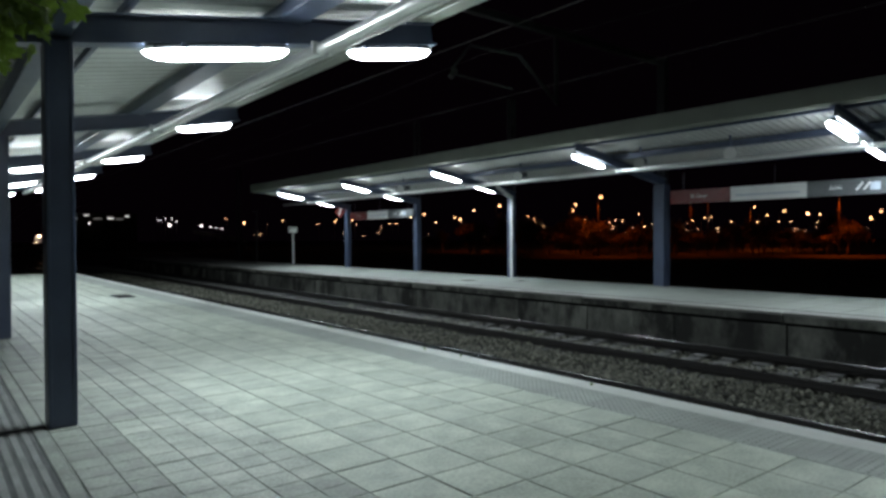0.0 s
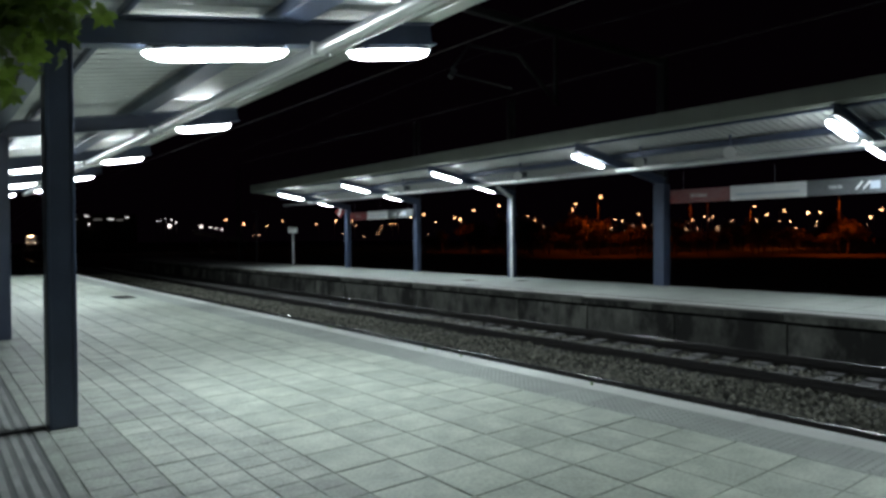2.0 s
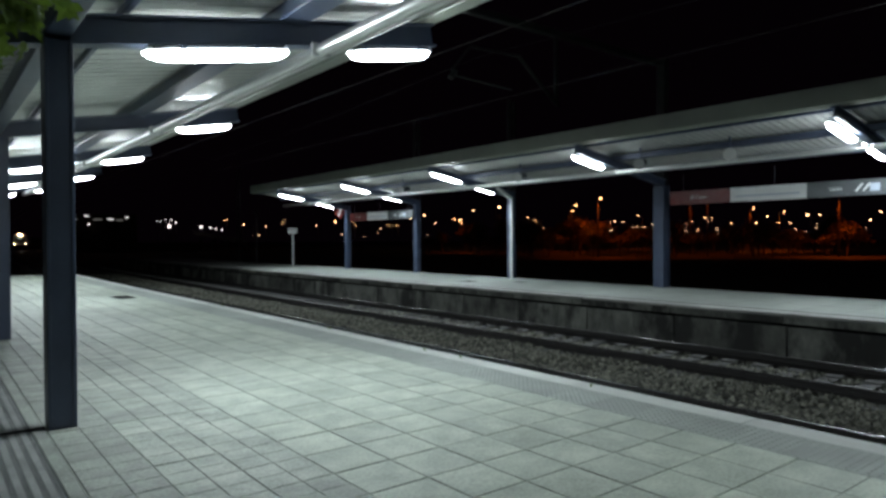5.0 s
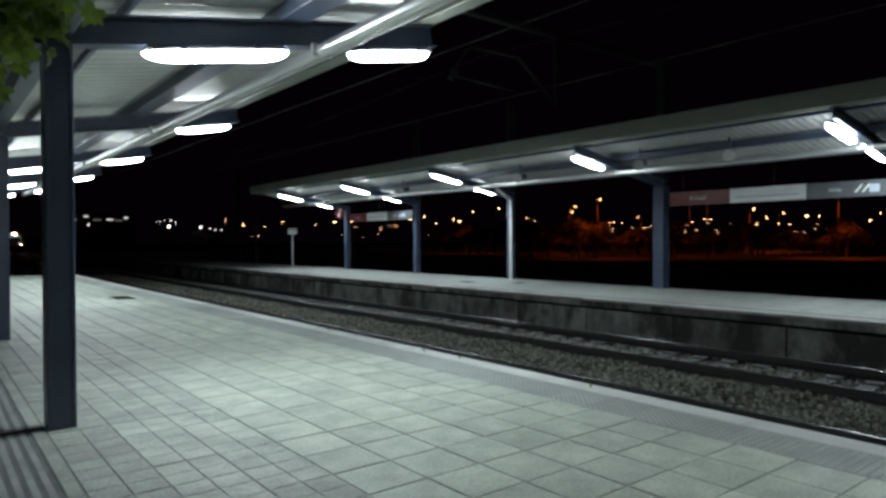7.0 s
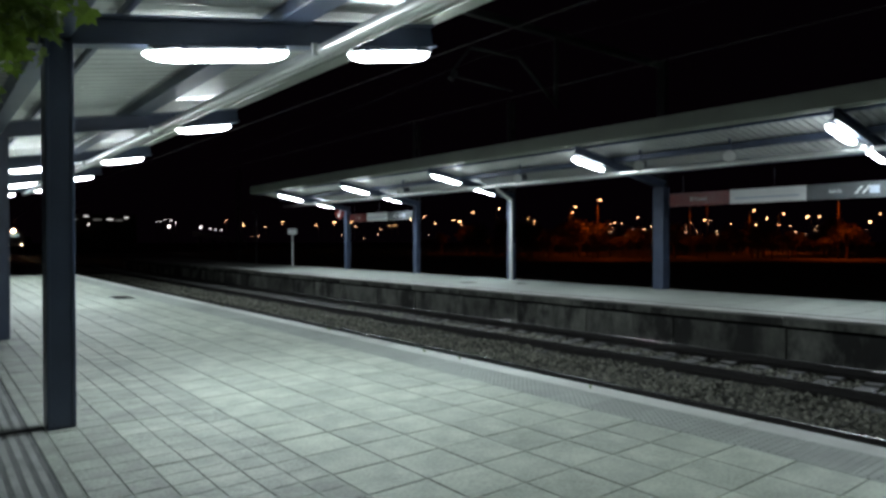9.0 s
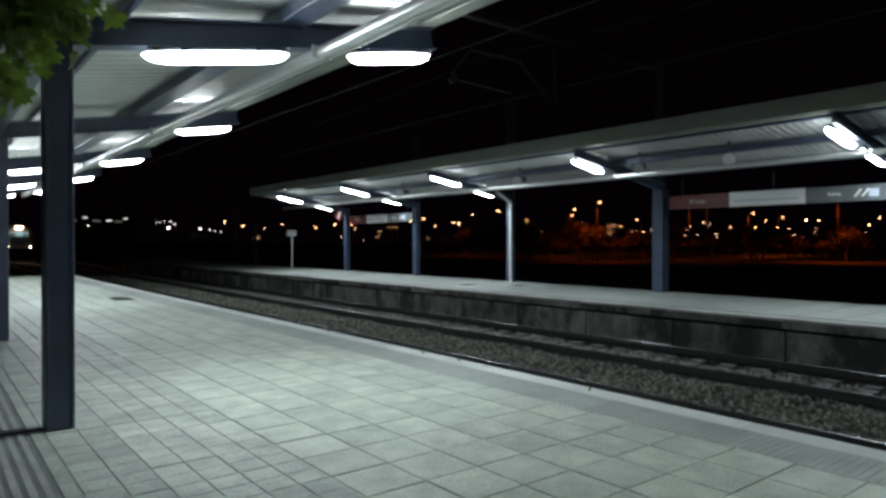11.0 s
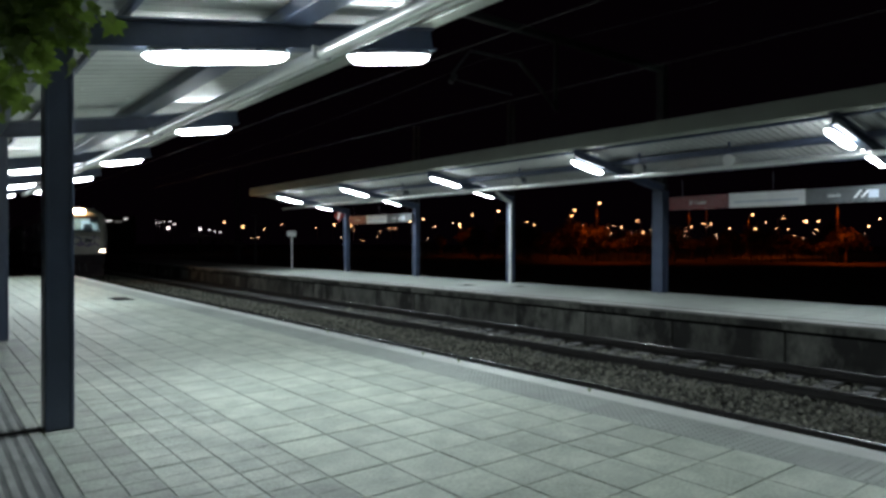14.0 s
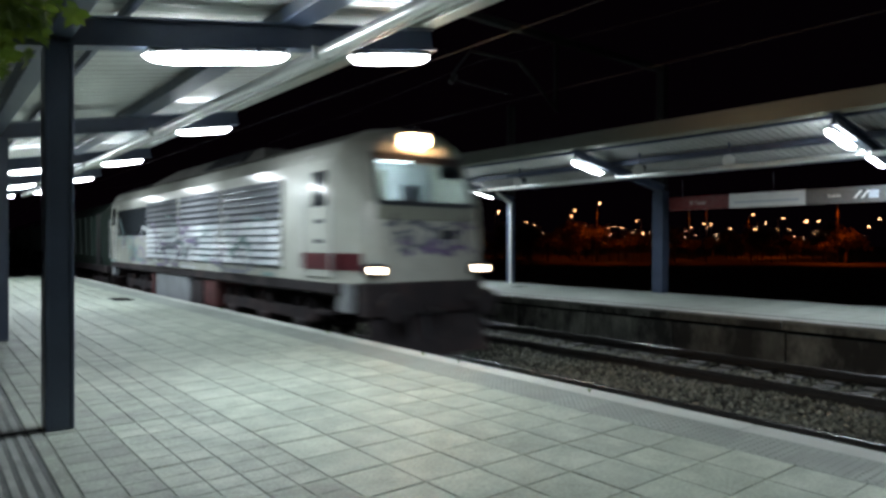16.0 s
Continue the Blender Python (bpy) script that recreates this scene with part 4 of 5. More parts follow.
# windscreens, cab and lights at both ends; only the leading end is lit
for end in (0, 1):
    f = (lambda y: y) if end == 0 else (lambda y: LOCO_LENGTH - y)
    sg = 1 if end == 0 else -1
    w0, w1 = 1.26 * 0.8, 1.16 * 0.8
    for s in (-1, 1):
        a, b = (-w0, 0) if s < 0 else (0, w0)
        c, d = (-w1, 0) if s < 0 else (0, w1)
        g = part("windscreen", quad_plate(((a, f(0.035), 2.80), (b, f(0.035), 2.80), (d, f(0.315), 3.56), (c, f(0.315), 3.56)), 0.01, (0, sg, 0)), GLASS_CLEAR, loco, "clear windscreen pane")
        wiper = part("wiper", rodded((s * 0.35, f(0.0), 2.78), (s * 0.62, f(0.12), 3.2), 0.012, n=6), DARK, loco)
    part("screen_frame", quad_plate(((-w0 - 0.05, f(-0.01), 2.74), (w0 + 0.05, f(-0.01), 2.74), (w0 + 0.05, f(0.02), 2.83), (-w0 - 0.05, f(0.02), 2.83)), 0.02, (0, -sg, 0)), DARK, loco)
    part("screen_frame", quad_plate(((-w1 - 0.06, f(0.27), 3.52), (w1 + 0.06, f(0.27), 3.52), (w1 + 0.06, f(0.34), 3.68), (-w1 - 0.06, f(0.34), 3.68)), 0.03, (0, -sg, 0)), DARK, loco, "dark visor over the windscreen")
    for s in (-1, 1):
        part("screen_frame", quad_plate(((s * (w0 - 0.03), f(0.02), 2.78), (s * (w0 + 0.04), f(0.03), 2.78), (s * (w1 + 0.05), f(0.31), 3.6), (s * (w1 - 0.03), f(0.29), 3.6)), 0.025, (0, -sg, 0)), DARK, loco)
    y0, y1 = sorted((f(1.75), f(1.82)))
    part("cab_wall", boxed(-1.38, 1.38, y0, y1, 1.5, 3.7), CAB_WALL, loco, "pale cab rear wall")
    y0, y1 = sorted((f(0.25), f(0.8)))
    part("cab_desk", boxed(-1.1, 1.1, y0, y1, 2.4, 2.82, bevel=0.05), DARK, loco)
    if end == 0:
        part("cab_lamp", boxed(-0.5, 0.5, 0.9, 1.3, 3.66, 3.70), CAB_LAMP, loco, "lit cab ceiling lamp")
    # roof headlight pair
    y0, y1 = sorted((f(0.42), f(1.0)))
    h0, h1 = sorted((f(0.385), f(0.43)))
    part("headlight", boxed(-0.27, 0.27, h0, h1, 3.85, 4.05, bevel=0.02), HEADLIGHT if end == 0 else DARK, loco, "glowing twin headlight glass" if end == 0 else "unlit headlight glass")
    part("headlight_housing", boxed(-0.44, 0.44, y0, y1, 3.77, 4.14, bevel=0.07), LIVERY, loco)
    for s in (-1, 1):
        y0, y1 = sorted((f(-0.11), f(0.06)))
        hs = part("marker_housing", boxed(s * 1.13 - 0.19, s * 1.13 + 0.19, y0, y1, 1.54, 1.76, bevel=0.04), DARK, loco)
        y0, y1 = sorted((f(-0.125), f(-0.10)))
        part("marker_light", boxed(s * 1.13 - 0.125, s * 1.13 + 0.125, y0, y1, 1.60, 1.70, bevel=0.01), LOW_LIGHT if end == 0 else RED_BAND, hs, "glowing yellow-white marker light" if end == 0 else "unlit red marker light")
        part("buffer", rodded((s * 0.98, f(0.0), 1.06), (s * 0.98, f(-0.42), 1.06), 0.09, n=12), BOGIE, loco)
        part("buffer_head", rodded((s * 0.98, f(-0.42), 1.06), (s * 0.98, f(-0.47), 1.06), 0.24, n=18), BOGIE, loco)
        part("grab_rail", rodded((s * 0.75, f(-0.06), 2.05), (s * 0.75, f(-0.06), 2.6), 0.018, n=8), DARK, loco)
    y0, y1 = sorted((f(-0.03), f(0.25)))
    part("headstock", boxed(-1.3, 1.3, y0, y1, 0.86, 1.44, bevel=0.03), BOGIE, loco)
    part("snowplough", quad_plate(((-1.25, f(-0.2), 0.16), (1.25, f(-0.2), 0.16), (1.2, f(0.06), 0.86), (-1.2, f(0.06), 0.86)), 0.03, (0, sg, 0)), BOGIE, loco)
    part("coupling_hook", rodded((0, f(-0.03), 1.0), (0, f(-0.32), 0.92), 0.05, n=8), BOGIE, loco)
    for k in range(3):
        y0, y1 = sorted((f(-0.05), f(0.0)))
        part("hose", rodded((-0.45 + 0.35 * k, f(-0.05), 0.95), (-0.4 + 0.35 * k, f(-0.12), 0.45), 0.025, n=6), DARK, loco)

# sides
for s in (-1, 1):
    o = lambda d: s * (1.45 + d)
    sx = lambda a, b: sorted((s * a, s * b))
    x0, x1 = sx(1.45, 1.458)
    # flat near-black plate: the shade between the slats is in its colour
    part("louvre_panel", boxed(x0, x1, 2.75, 12.7, 1.62, 3.34), LOUVRE_BACK, loco, "near-black panel painted as the shade behind the louvres")
    slat = finish(quad_plate(((s * 1.46, 0, 0), (s * 1.46, 3.2, 0), (s * 1.515, 3.2, -0.092), (s * 1.515, 0, -0.092)), 0.012, (0, 0, 1)), "louvre_slat", LOUVRE)
    painted = finish(quad_plate(((s * 1.462, 0, 0), (s * 1.462, 3.2, 0), (s * 1.515, 3.2, -0.118), (s * 1.515, 0, -0.118)), 0.012, (0, 0, 1)), "louvre_slat", LOUVRE_PAINT)
    for p in range(3):
        for k in range(11):
            shared("louvre_slat", slat if k < 5 else painted, loco, pose(0, 2.82 + 3.32 * p, 3.30 - 0.152 * k))
        post_x0, post_x1 = sx(1.455, 1.50)
        part("louvre_post", boxed(post_x0, post_x1, 2.76 + 3.32 * p, 2.79 + 3.32 * p, 1.6, 3.36, bevel=0.008), LIVERY, loco)
    x0, x1 = sx(1.452, 1.475)
    part("side_window", boxed(x0, x1, 12.75, 16.6, 2.35, 3.25, bevel=0.01), CAB_GLASS, loco, "large dark glazed side panel")
    x0, x1 = sx(1.453, 1.48)
    for a in (0.95, LOCO_LENGTH - 1.6):
        door = part("cab_door", boxed(x0, x1, a - 0.15, a + 0.72, 1.5, 3.5, bevel=0.012), LIVERY, loco)
        w0, w1 = sx(1.481, 1.49)
        part("door_window", boxed(w0, w1, a, a + 0.55, 2.75, 3.36, bevel=0.004), CAB_GLASS, door, "dark cab door window")
        for z in (2.1, 2.45):
            h0, h1 = sx(1.481, 1.487)
            part("foot_recess", boxed(h0, h1, a + 0.1, a + 0.45, z, z + 0.07), DARK, door)
        for dy in (-0.22, 0.80):
            part("handrail", rodded((s * 1.53, a + dy, 1.55), (s * 1.53, a + dy, 3.0), 0.016, n=6), WHITE, loco)
    x0, x1 = sx(1.40, 1.492)
    part("red_band", boxed(x0, x1, 0.62, 1.95, 1.64, 1.93, bevel=0.004), RED_BAND, loco, "dark red band")
    part("red_band", quad_plate(((s * 1.262, 0.12, 1.64), (s * 1.455, 0.74, 1.64), (s * 1.455, 0.74, 1.93), (s * 1.262, 0.12, 1.93)), 0.014, (s, -0.3, 0)), RED_BAND, loco, "dark red band")
    x0, x1 = sx(1.30, 1.44)
    part("side_sill", boxed(x0, x1, 0.6, LOCO_LENGTH - 0.6, 1.22, 1.43, bevel=0.02), BOGIE, loco)
    x0, x1 = sx(0.7, 1.38)
    part("fuel_tank", boxed(x0, x1, 8.9, 12.0, 0.42, 1.24, bevel=0.06), TANK, loco, "pale boxy fuel tank")
    x0, x1 = sx(1.22, 1.37)
    for a in (0.42, LOCO_LENGTH - 0.82):
        part("cab_apron", boxed(x0, x1, a, a + 0.35, 0.92, 1.40, bevel=0.02), TANK, loco)
    x0, x1 = sx(1.05, 1.4)
    for a, z in ((1.05, 0.45), (1.05, 0.85), (16.9, 0.45), (16.9, 0.85)):
        part("cab_step", boxed(x0, x1, a, a + 0.5, z, z + 0.04), BOGIE, loco)
    # sprayed tags: loose curved strokes low on the side
    rngl = random.Random(11 + s)
    for k in range(58):
        y, z, ang = rngl.uniform(2.9, 17.0), rngl.uniform(1.48, 2.3 if k % 3 else 2.9), rngl.uniform(0, 6.28)
        pts = []
        for j in range(8):
            pts.append((y, z))
            ang += rngl.uniform(-1.0, 1.0)
            y, z = y + 0.2 * math.cos(ang), min(2.9, max(1.48, z + 0.17 * math.sin(ang)))
        d = 1.520 + 0.0006 * k if min(p[0] for p in pts) < 12.8 else 1.453 + 0.0004 * k
        part("sprayed_stroke", ribbon([Vector((s * d, a, b)) for a, b in pts], rngl.uniform(0.04, 0.11), (s, 0, 0)), GRAFFITI[k % 4], loco, "sprayed graffiti stroke")
# sprayed marks across the nose
rngl = random.Random(4)
for k in range(20):
    x, z, ang = rngl.uniform(-1.0, 0.7), rngl.uniform(1.95, 2.45), rngl.uniform(-0.8, 0.8)
    pts = []
    for j in range(5):
        pts.append(Vector((x, -0.028 - 0.0008 * k, z)))
        x, z, ang = min(1.0, x + 0.15 * math.cos(ang)), min(2.47, max(1.92, z + 0.1 * math.sin(ang))), ang + rngl.uniform(-1.2, 1.2)
    part("sprayed_stroke", ribbon(pts, rngl.uniform(0.05, 0.13), (0, -1, 0)), GRAFFITI[2 * (k % 2)], loco, "sprayed graffiti stroke")
# roof gear
bm = fresh()
hood = [[bm.verts.new((x, y, z)) for x, y in ((-w, a), (w, a), (w, b), (-w, b))] for w, a, b, z in ((1.12, 4.5, 13.6, 3.96), (0.78, 5.3, 11.8, 4.31))]
bm.faces.new(hood[1])
for i in range(4):
    bm.faces.new((hood[0][i], hood[0][(i + 1) % 4], hood[1][(i + 1) % 4], hood[1][i]))
part("roof_hood", bm, LOCO_ROOF, loco, "grimy grey roof hood")
part("nose_panel", boxed(-1.06, 1.06, -0.035, 0.03, 2.50, 2.735, bevel=0.01), NOSE_GREY, loco, "grey-green panel under the windscreen")
part("nose_plate", boxed(0.25, 0.62, -0.045, 0.0, 2.18, 2.34, bevel=0.01), LOUVRE_BACK, loco, "small dark plate on the nose")
for a, b, x0, z0, x1, z1 in ((5.6, 8.3, -1.12, 3.98, -0.84, 4.28), (13.7, 17.3, -1.28, 3.86, -0.84, 4.08)):
    part("roof_grille", quad_plate(((x0, a, z0), (x1, a + 0.15, z1), (x1, b - 0.15, z1), (x0, b, z0)), 0.03, (-0.6, 0, 0.8)), LOUVRE_BACK, loco, "dark roof grille")
    slat = finish(quad_plate(((x0 - 0.02, 0, z0 + 0.03), (x1 - 0.02, 0, z1 + 0.03), (x1 - 0.02, 0.03, z1 + 0.03), (x0 - 0.02, 0.03, z0 + 0.03)), 0.012, (-0.6, 0, 0.8)), "grille_bar", BOGIE)
    for k in range(int((b - a - 0.4) / 0.3)):
        shared("grille_bar", slat, loco, pose(0, a + 0.25 + 0.3 * k, 0))
part("exhaust", rodded((0, 8.0, 4.25), (0, 8.0, 4.36), 0.25, n=14), BOGIE, loco)
for y, dy, z0, z1, m in ((6.75, 0.9, 0.55, 1.2, "rust"), (7.8, 0.8, 0.5, 1.15, "dark"), (12.3, 0.25, 0.5, 1.2, "rust")):
    part("equipment_box", boxed(-1.36, 1.36, y, y + dy, z0, z1, bevel=0.03), RUSTY if m == "rust" else BOGIE, loco, "rusty red equipment box" if m == "rust" else "dark equipment box")
for x in (-0.6, 0.6):
    part("cab_seat", boxed(x - 0.24, x + 0.24, 1.25, 1.40, 2.2, 3.25, bevel=0.06), DARK, loco, "dark cab seat")
part("cab_inner_door", boxed(-0.28, 0.28, 1.72, 1.748, 1.6, 3.55, bevel=0.01), NOSE_GREY, loco)
part("cab_blind", boxed(0.55, 1.05, 0.36, 0.37, 3.3, 3.56), DARK, loco)
part("underframe", boxed(-1.2, 1.2, 0.3, LOCO_LENGTH - 0.3, 1.15, 1.44), BOGIE, loco)
bogie(loco, 4.3, (-1.8, 0, 1.8), 2.4)
bogie(loco, LOCO_LENGTH - 4.3, (-1.8, 0, 1.8), 2.4)

WAGON_LENGTH = 13.0


def wagon():
    t = thing("hopper_wagon", "dark green covered hopper wagon behind the locomotive", "wagon", group="freight wagons")
    bm = fresh()
    prof = ((1.15, 0.9), (1.38, 1.6), (1.42, 3.2), (0.9, 3.75), (-0.9, 3.75), (-1.42, 3.2), (-1.38, 1.6), (-1.15, 0.9))
    a, b = ([bm.verts.new((x, y, z)) for x, z in prof] for y in (0.7, WAGON_LENGTH - 0.7))
    for i in range(8):
        bm.faces.new((a[i], a[(i + 1) % 8], b[(i + 1) % 8], b[i]))
    bm.faces.new(a)
    bm.faces.new(b[::-1])
    bmesh.ops.recalc_face_normals(bm, faces=bm.faces)
    part("body", bm, WAGON, t)
    for s in (-1, 1):
        rib = finish(quad_plate(((s * 1.38, 0, 1.6), (s * 1.38, 0.08, 1.6), (s * 1.42, 0.08, 3.2), (s * 1.42, 0, 3.2)), 0.06, (s, 0, 0)), "rib", WAGON)
        for k in range(9):
            shared("rib", rib, t, pose(0, 1.0 + 1.35 * k, 0))
        part("sill", boxed(min(s * 1.1, s * 1.3), max(s * 1.1, s * 1.3), 0.1, WAGON_LENGTH - 0.1, 0.95, 1.2, bevel=0.02), BOGIE, t)
        for y, d in ((0.1, -0.4), (WAGON_LENGTH - 0.1, 0.4)):
            part("buffer", rodded((s * 0.98, y, 1.06), (s * 0.98, y + d, 1.06), 0.1, 0.2, n=12), BOGIE, t)
    part("ladder", boxed(-1.46, -1.43, 0.75, 1.1, 1.2, 3.3), BOGIE, t)
    for y in (2.2, WAGON_LENGTH - 2.2):
        bm = fresh()
        for s in (-1, 1):
            box(bm, s * 1.1 - 0.07, s * 1.1 + 0.07, y - 1.3, y + 1.3, 0.45, 0.7, 0.03)
            for d in (-0.9, 0.9):
                rod(bm, (s * 0.8, y + d, 0.46), (s * 0.95, y + d, 0.46), 0.46, n=20)
        box(bm, -1.1, 1.1, y - 0.2, y + 0.2, 0.5, 0.95)
        part("bogie", bm, BOGIE, t)
    return t


wagons = [wagon()]
for k in range(5):
    wagons.append(copy_thing(wagons[0], pose(0, 0, 0)))


# ---- pavings: pieces of the platforms ----
PX, PY = 0.4075, 0.407
X_LAST, Y_FIRST = 4.365, 1.877


def tile_mesh(w, d, mat, h=0.012, b=0.003, groove=False):
    bm = fresh()
    g = 0.0032 if groove else 0.0046
    cut = lambda n: ((-n / 2 + g, n / 2 - g),) if not groove else ((-n / 2 + g, -0.0015), (0.0015, n / 2 - g))
    for (a, c), (e, f) in ((p, q) for p in cut(w) for q in cut(d)):
        v = [bm.verts.new(p) for p in ((a, e, -h), (c, e, -h), (c, f, -h), (a, f, -h))]
        u = [bm.verts.new(p) for p in ((a + b, e + b, 0), (c - b, e + b, 0), (c - b, f - b, 0), (a + b, f - b, 0))]
        bm.faces.new(u)
        for i in range(4):
            bm.faces.new((v[i], v[(i + 1) % 4], u[(i + 1) % 4], u[i]))
    return finish(bm, "tile", mat)


plain, quartered, grooved = tile_mesh(PX, PY, TILE), tile_mesh(PX, PY, TILE_MID, h=0.006, groove=True), tile_mesh(PX, PY, TILE_SMALL, h=0.006, groove=True)
rngt = random.Random(8)
fields = {0: ([], []), 1: ([], []), 2: ([], [])}
count = 0
for j in range(-60, 78):
    for i in range(0, 28):
        x = X_LAST - PX * (i + 0.5)
        y = Y_FIRST + PY * (j + 0.5)
        if y > P_END - 0.2 or y < Y_BACK + 0.3:
            continue
        if -0.2 < x < 0.62 and -8.2 < y < 13.2:
            continue
        dz = rngt.uniform(-0.0015, 0.0015)
        tilt = (rngt.uniform(-0.25, 0.25), rngt.uniform(-0.25, 0.25))
        if 0.5 < x and 1.9 < y < 14.4 and count < 300 and y < 6.5 + 9 * (x > 0.5):
            shared("tile", plain if x > 1.95 else quartered if x > 1.25 else grooved, platform, pose(x, y, dz, *tilt))
            count += 1
        else:
            cut = ((-PX / 2 + 0.0045, PX / 2 - 0.0045),) if x > 1.25 or y > 20 else ((-PX / 2 + 0.0045, -0.0025), (0.0025, PX / 2 - 0.0045))
            rest_v, rest_f = fields[0 if x > 1.95 else 1 if x > 1.25 else 2]
            for a, c in cut:
                n = len(rest_v)
                e, b = PY / 2 - 0.0035, 0.003
                rest_v += [(x + a, y - e, dz - 0.012), (x + c, y - e, dz - 0.012), (x + c, y + e, dz - 0.012), (x + a, y + e, dz - 0.012),
                           (x + a + b, y - e + b, dz), (x + c - b, y - e + b, dz), (x + c - b, y + e - b, dz), (x + a + b, y + e - b, dz)]
                rest_f += [(n + 4, n + 5, n + 6, n + 7)] + [(n + q, n + (q + 1) % 4, n + 4 + (q + 1) % 4, n + 4 + q) for q in range(4)]
for worn, (rest_v, rest_f) in fields.items():
    rest = new("tile_field", from_arrays("tile_field", rest_v, rest_f, (TILE_FAR, TILE_MID_FAR, TILE_SMALL_FAR)[worn]))
    rest.parent = platform
    tagged(rest, ("pale square paving tiles", "mid-tone paving tiles", "duller small paving tiles")[worn], kind="stuff")

# guidance paving by the column: plain bars with combs of short dark slots between them, and a slot drain across it
G_STEP, G_ROW = 0.072, 0.814
for y0, y1 in ((-8.2, 5.70), (5.775, 13.2)):
    part("guidance_base", boxed(-0.114, 0.692, y0, y1, -0.012, -0.004), GUIDE, platform, "dark bed of the guidance paving")
bar = finish(boxed(-0.0205, 0.0205, -G_ROW / 2 + 0.002, G_ROW / 2 - 0.002, -0.006, 0.001, bevel=0.002), "guidance_bar", GUIDE_TOP)
border = finish(boxed(-0.04, 0.038, -G_ROW / 2 + 0.002, G_ROW / 2 - 0.002, -0.006, 0.001, bevel=0.002), "guidance_border", TILE_SMALL)
comb = fresh()
for k in range(18):
    yy = G_ROW * ((k + 0.5) / 18 - 0.5)
    box(comb, -0.0165, 0.0125, yy - 0.010, yy + 0.009, -0.006, 0.0005, 0.002)
comb = finish(comb, "guidance_comb", GUIDE_TOP)
for j in range(-11, 14):
    y = 0.816 + G_ROW * (j + 0.5) + (0.075 if j > 5 else 0.0)
    shared("guidance_border", border, platform, pose(0.650, y, 0))
    for i in range(10):
        x = 0.586 - G_STEP * i
        shared("guidance_comb", comb, platform, pose(x, y, 0))
        if i < 9:
            shared("guidance_bar", bar, platform, pose(x - G_STEP / 2, y, 0))
part("slot_drain", boxed(-2.0, 0.70, 5.70, 5.775, -0.012, 0.003), SLOT, platform, "dark slot drain")

# tactile strip with studs, and the coping stones
me = finish(boxed(-0.242, 0.242, -0.2042, 0.2042, -0.012, 0.0, bevel=0.002), "tactile_slab", TACTILE)
stud = fresh()
for i in range(8):
    for j in range(7):
        bmesh.ops.create_cone(stud, cap_ends=True, segments=5, radius1=0.014, radius2=0.008, depth=0.006, matrix=Matrix.Translation((-0.2 + 0.0571 * i, -0.174 + 0.058 * j, 0.003)))
stud_me = finish(stud, "stud_field", TACTILE)
y = -6.0
while y < P_END - 0.3:
    x = 4.61 + bend(y)
    shared("tactile_slab", me, platform, pose(x, y, 0))
    if y < 12:
        shared("tactile_studs", stud_me, platform, pose(x, y, 0))
    y += 0.41
cop = finish(boxed(-0.122, 0.122, -0.4985, 0.4985, -0.16, 0.004, bevel=0.006), "coping_stone", COPING)
y = -6.0
while y < P_END - 0.4:
    shared("coping_stone", cop, platform, pose(EDGE - 0.117 + bend(y), y, 0))
    y += 1.0

for x, y in ((4.98, 13.9), (4.95, 6.65), (4.98, 5.98), (4.96, 4.02), (4.99, 9.2)):
    t = thing("weed", "small green weed in a joint of the coping", "weed", pose(x, y, 0.003), "coping weeds")
    for k in range(9):
        a, r = rngt.uniform(0, 6.28), rngt.uniform(0.015, 0.05)
        tip = Vector((r * math.cos(a), r * math.sin(a), rngt.uniform(0.02, 0.055)))
        side = Vector((-math.sin(a), math.cos(a), 0)) * 0.006
        bm = fresh()
        v = [bm.verts.new(p) for p in (-side * 0.5, side * 0.5, tip * 0.6 + side, tip, tip * 0.6 - side)]
        bm.faces.new(v)
        part("blade", bm, LEAF, t)

# far platform: coping with an overhang, precast wall panels, pavement joints
cop = finish(boxed(-0.23, 0.23, -1.19, 1.19, -0.05, 0.004, bevel=0.010), "coping_stone", COPING_FAR)
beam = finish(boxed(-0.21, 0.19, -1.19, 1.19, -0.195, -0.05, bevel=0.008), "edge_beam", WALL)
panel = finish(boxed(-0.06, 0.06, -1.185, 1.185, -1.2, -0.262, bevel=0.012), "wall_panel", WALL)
y = 5.75 - 2.4 * 6 + 1.2
k = 0
while y < F_END - 1:
    z = -math.degrees(math.atan(2 * 3.8e-4 * max(0, y - 18)))
    shared("coping_stone", cop, far_platform, pose(FAR_EDGE + 0.23 + bend(y), y, 0, 0, 0, z))
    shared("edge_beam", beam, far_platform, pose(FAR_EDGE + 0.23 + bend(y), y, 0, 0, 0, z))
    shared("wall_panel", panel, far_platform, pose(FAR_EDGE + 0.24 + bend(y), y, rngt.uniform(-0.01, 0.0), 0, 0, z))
    y += 2.4
# near-black strip stands in for the shadow that the coping casts
part("bedding_joint", sweep(fresh(), [(FAR_EDGE + 0.20, -0.268), (FAR_EDGE + 0.275, -0.268), (FAR_EDGE + 0.275, -0.197), (FAR_EDGE + 0.20, -0.197)], Y_BACK, F_END - 1), SLOT, far_platform, "near-black strip painting the shadow line under the coping")
part("coping_joint", sweep(fresh(), [(FAR_EDGE + 0.463, -0.004), (FAR_EDGE + 0.515, -0.004), (FAR_EDGE + 0.515, 0.0075), (FAR_EDGE + 0.463, 0.0075)], Y_BACK, F_END - 1), SLOT, far_platform, "dark joint behind the coping")
slab = finish(boxed(-0.39, 0.39, -0.39, 0.39, -0.004, 0.004, bevel=0.003), "paving_slab", FAR_TILE)
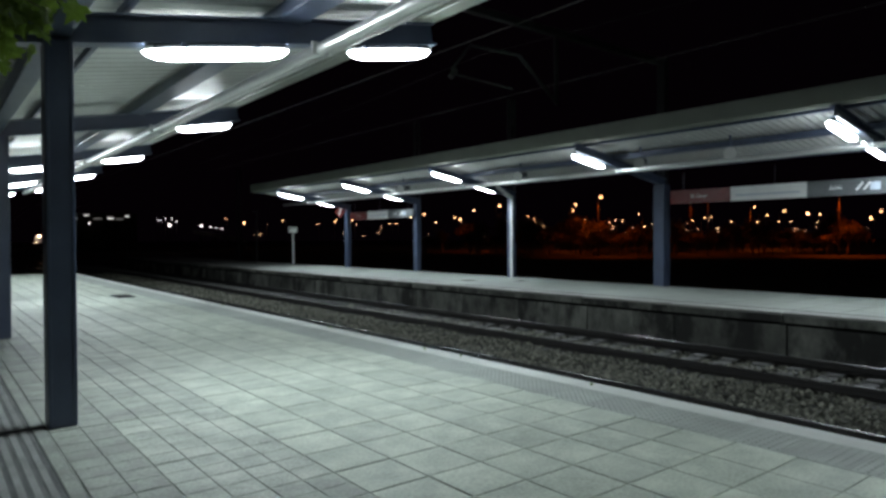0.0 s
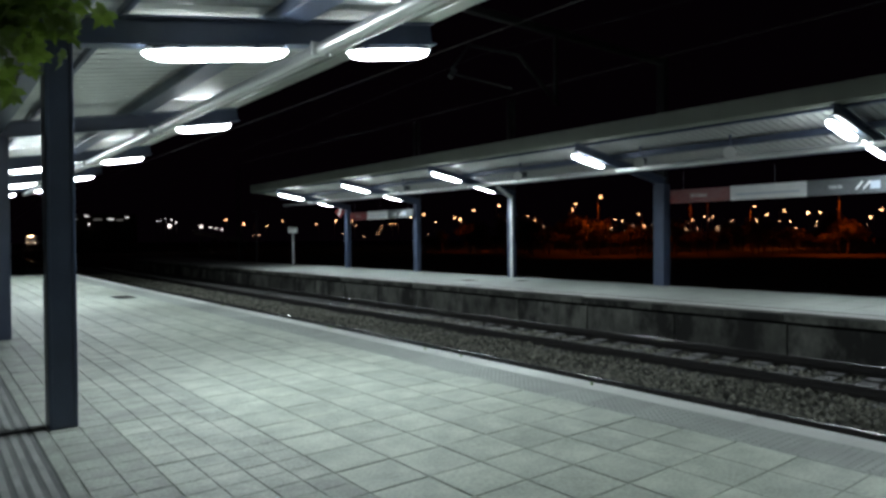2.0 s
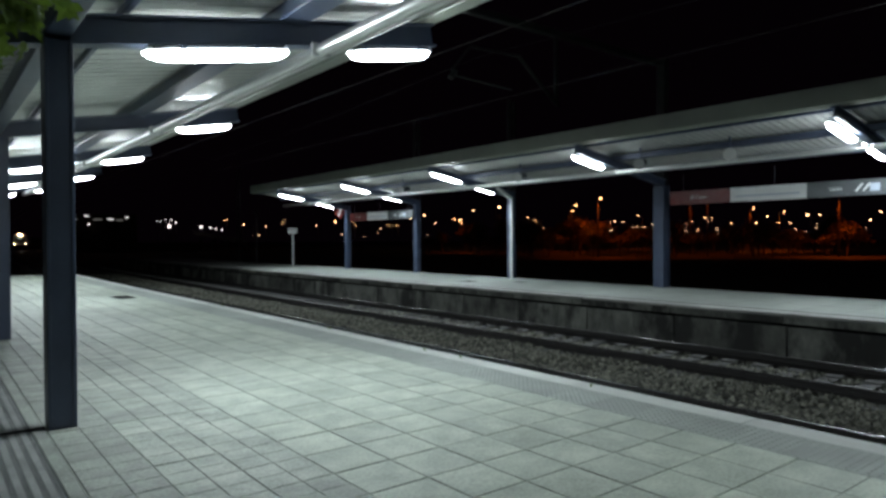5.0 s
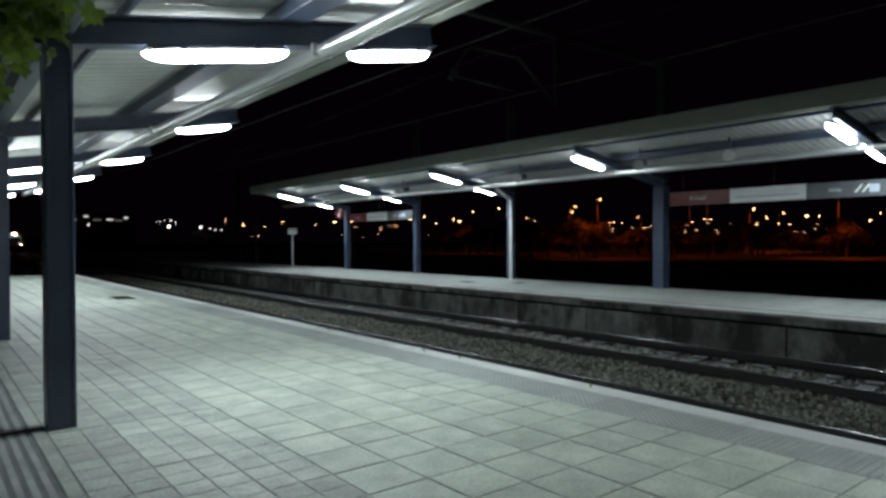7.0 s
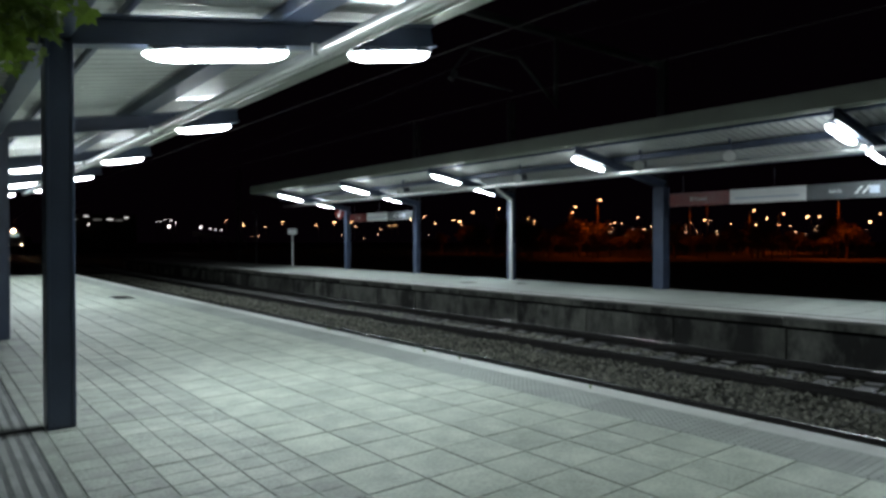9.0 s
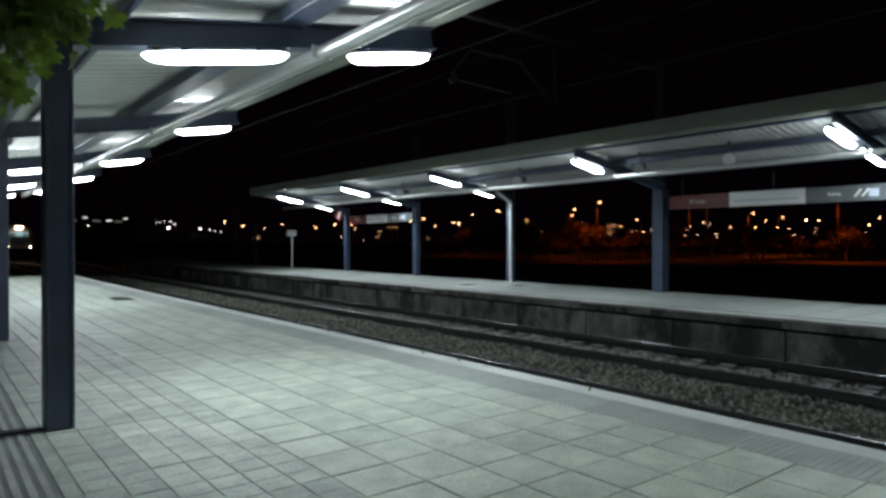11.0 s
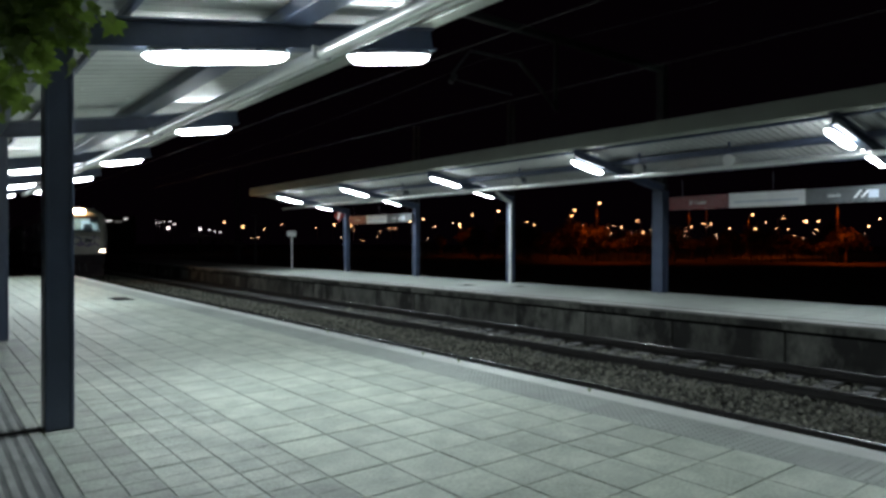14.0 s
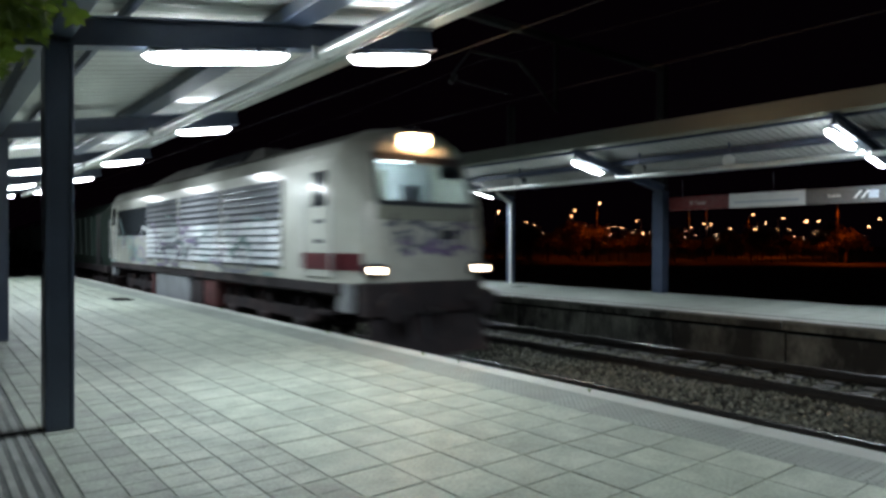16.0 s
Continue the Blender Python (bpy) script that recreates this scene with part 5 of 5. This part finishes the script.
for j in range(-2, 42):
    for i in range(5):
        y = 3.0 + 0.8 * j
        shared("paving_slab", slab, far_platform, pose(13.52 + 0.8 * i + bend(y), y, 0.002))


# ---- motion ----
SPEED = 16.9


def line_pose(y_front, length):
    """Where a vehicle of that length stands when its leading end is at y_front."""
    a, y = Vector((TRACK_1 + bend(y_front), y_front, RAIL_Z)), y_front
    m = 2 * 3.8e-4 * max(0, y_front + length / 2 - 18)
    y2 = y_front + length / math.sqrt(1 + m * m)
    b = Vector((TRACK_1 + bend(y2), y2, RAIL_Z))
    d = b - a
    return pose(a.x, a.y, a.z, 0, 0, math.degrees(math.atan2(-d.x, d.y))), y2


def motions():
    times = [0.5 * k for k in range(33)]
    rows = {ob: [] for ob in [loco] + wagons}
    for t in times:
        m, y = line_pose(9.2 + SPEED * (16 - t), LOCO_LENGTH)
        rows[loco].append((t, m))
        for w in wagons:
            m, y = line_pose(y + 0.9, WAGON_LENGTH)
            rows[w].append((t, m))
    for ob, r in rows.items():
        walk(ob, r)
    turn = math.degrees(SPEED / 0.53) / FPS
    for w, y in wheelsets:
        walk(w, [(k / FPS, pose(0, y, 0.53, turn * k)) for k in range(16 * FPS + 1)])
    # leafy branch in the wind: seconds, sideways, up, turn
    sway = ((0, -0.06, 0.0, 0), (0.8, -0.04, 0.02, 1), (1.6, -0.03, -0.02, -1), (2.4, 0.155, 0.03, 1), (3.2, -0.015, 0.0, 0), (4.2, -0.13, 0.03, -1), (5.4, -0.08, 0.0, 1), (6.5, -0.17, 0.02, -1),
            (7.0, 0.02, 0.0, 1), (7.5, -0.14, 0.0, 0), (8.5, -0.03, 0.01, 1), (9.0, -0.015, 0.0, 0), (10.2, 0.05, 0.02, -1), (11.5, 0.125, 0.0, 1), (12.2, -0.02, -0.01, -1), (13.0, -0.04, -0.02, 1),
            (13.6, 0.015, -0.03, -1), (14.5, 0.17, -0.01, 1), (15.3, 0.155, -0.02, 0), (16.0, -0.07, 0.0, -1))
    x, y, z = BRANCH_AT
    walk(branch, [(t, pose(x + dx, y, z + dz, 0, -0.5 * a, a)) for t, dx, dz, a in sway])


motions()
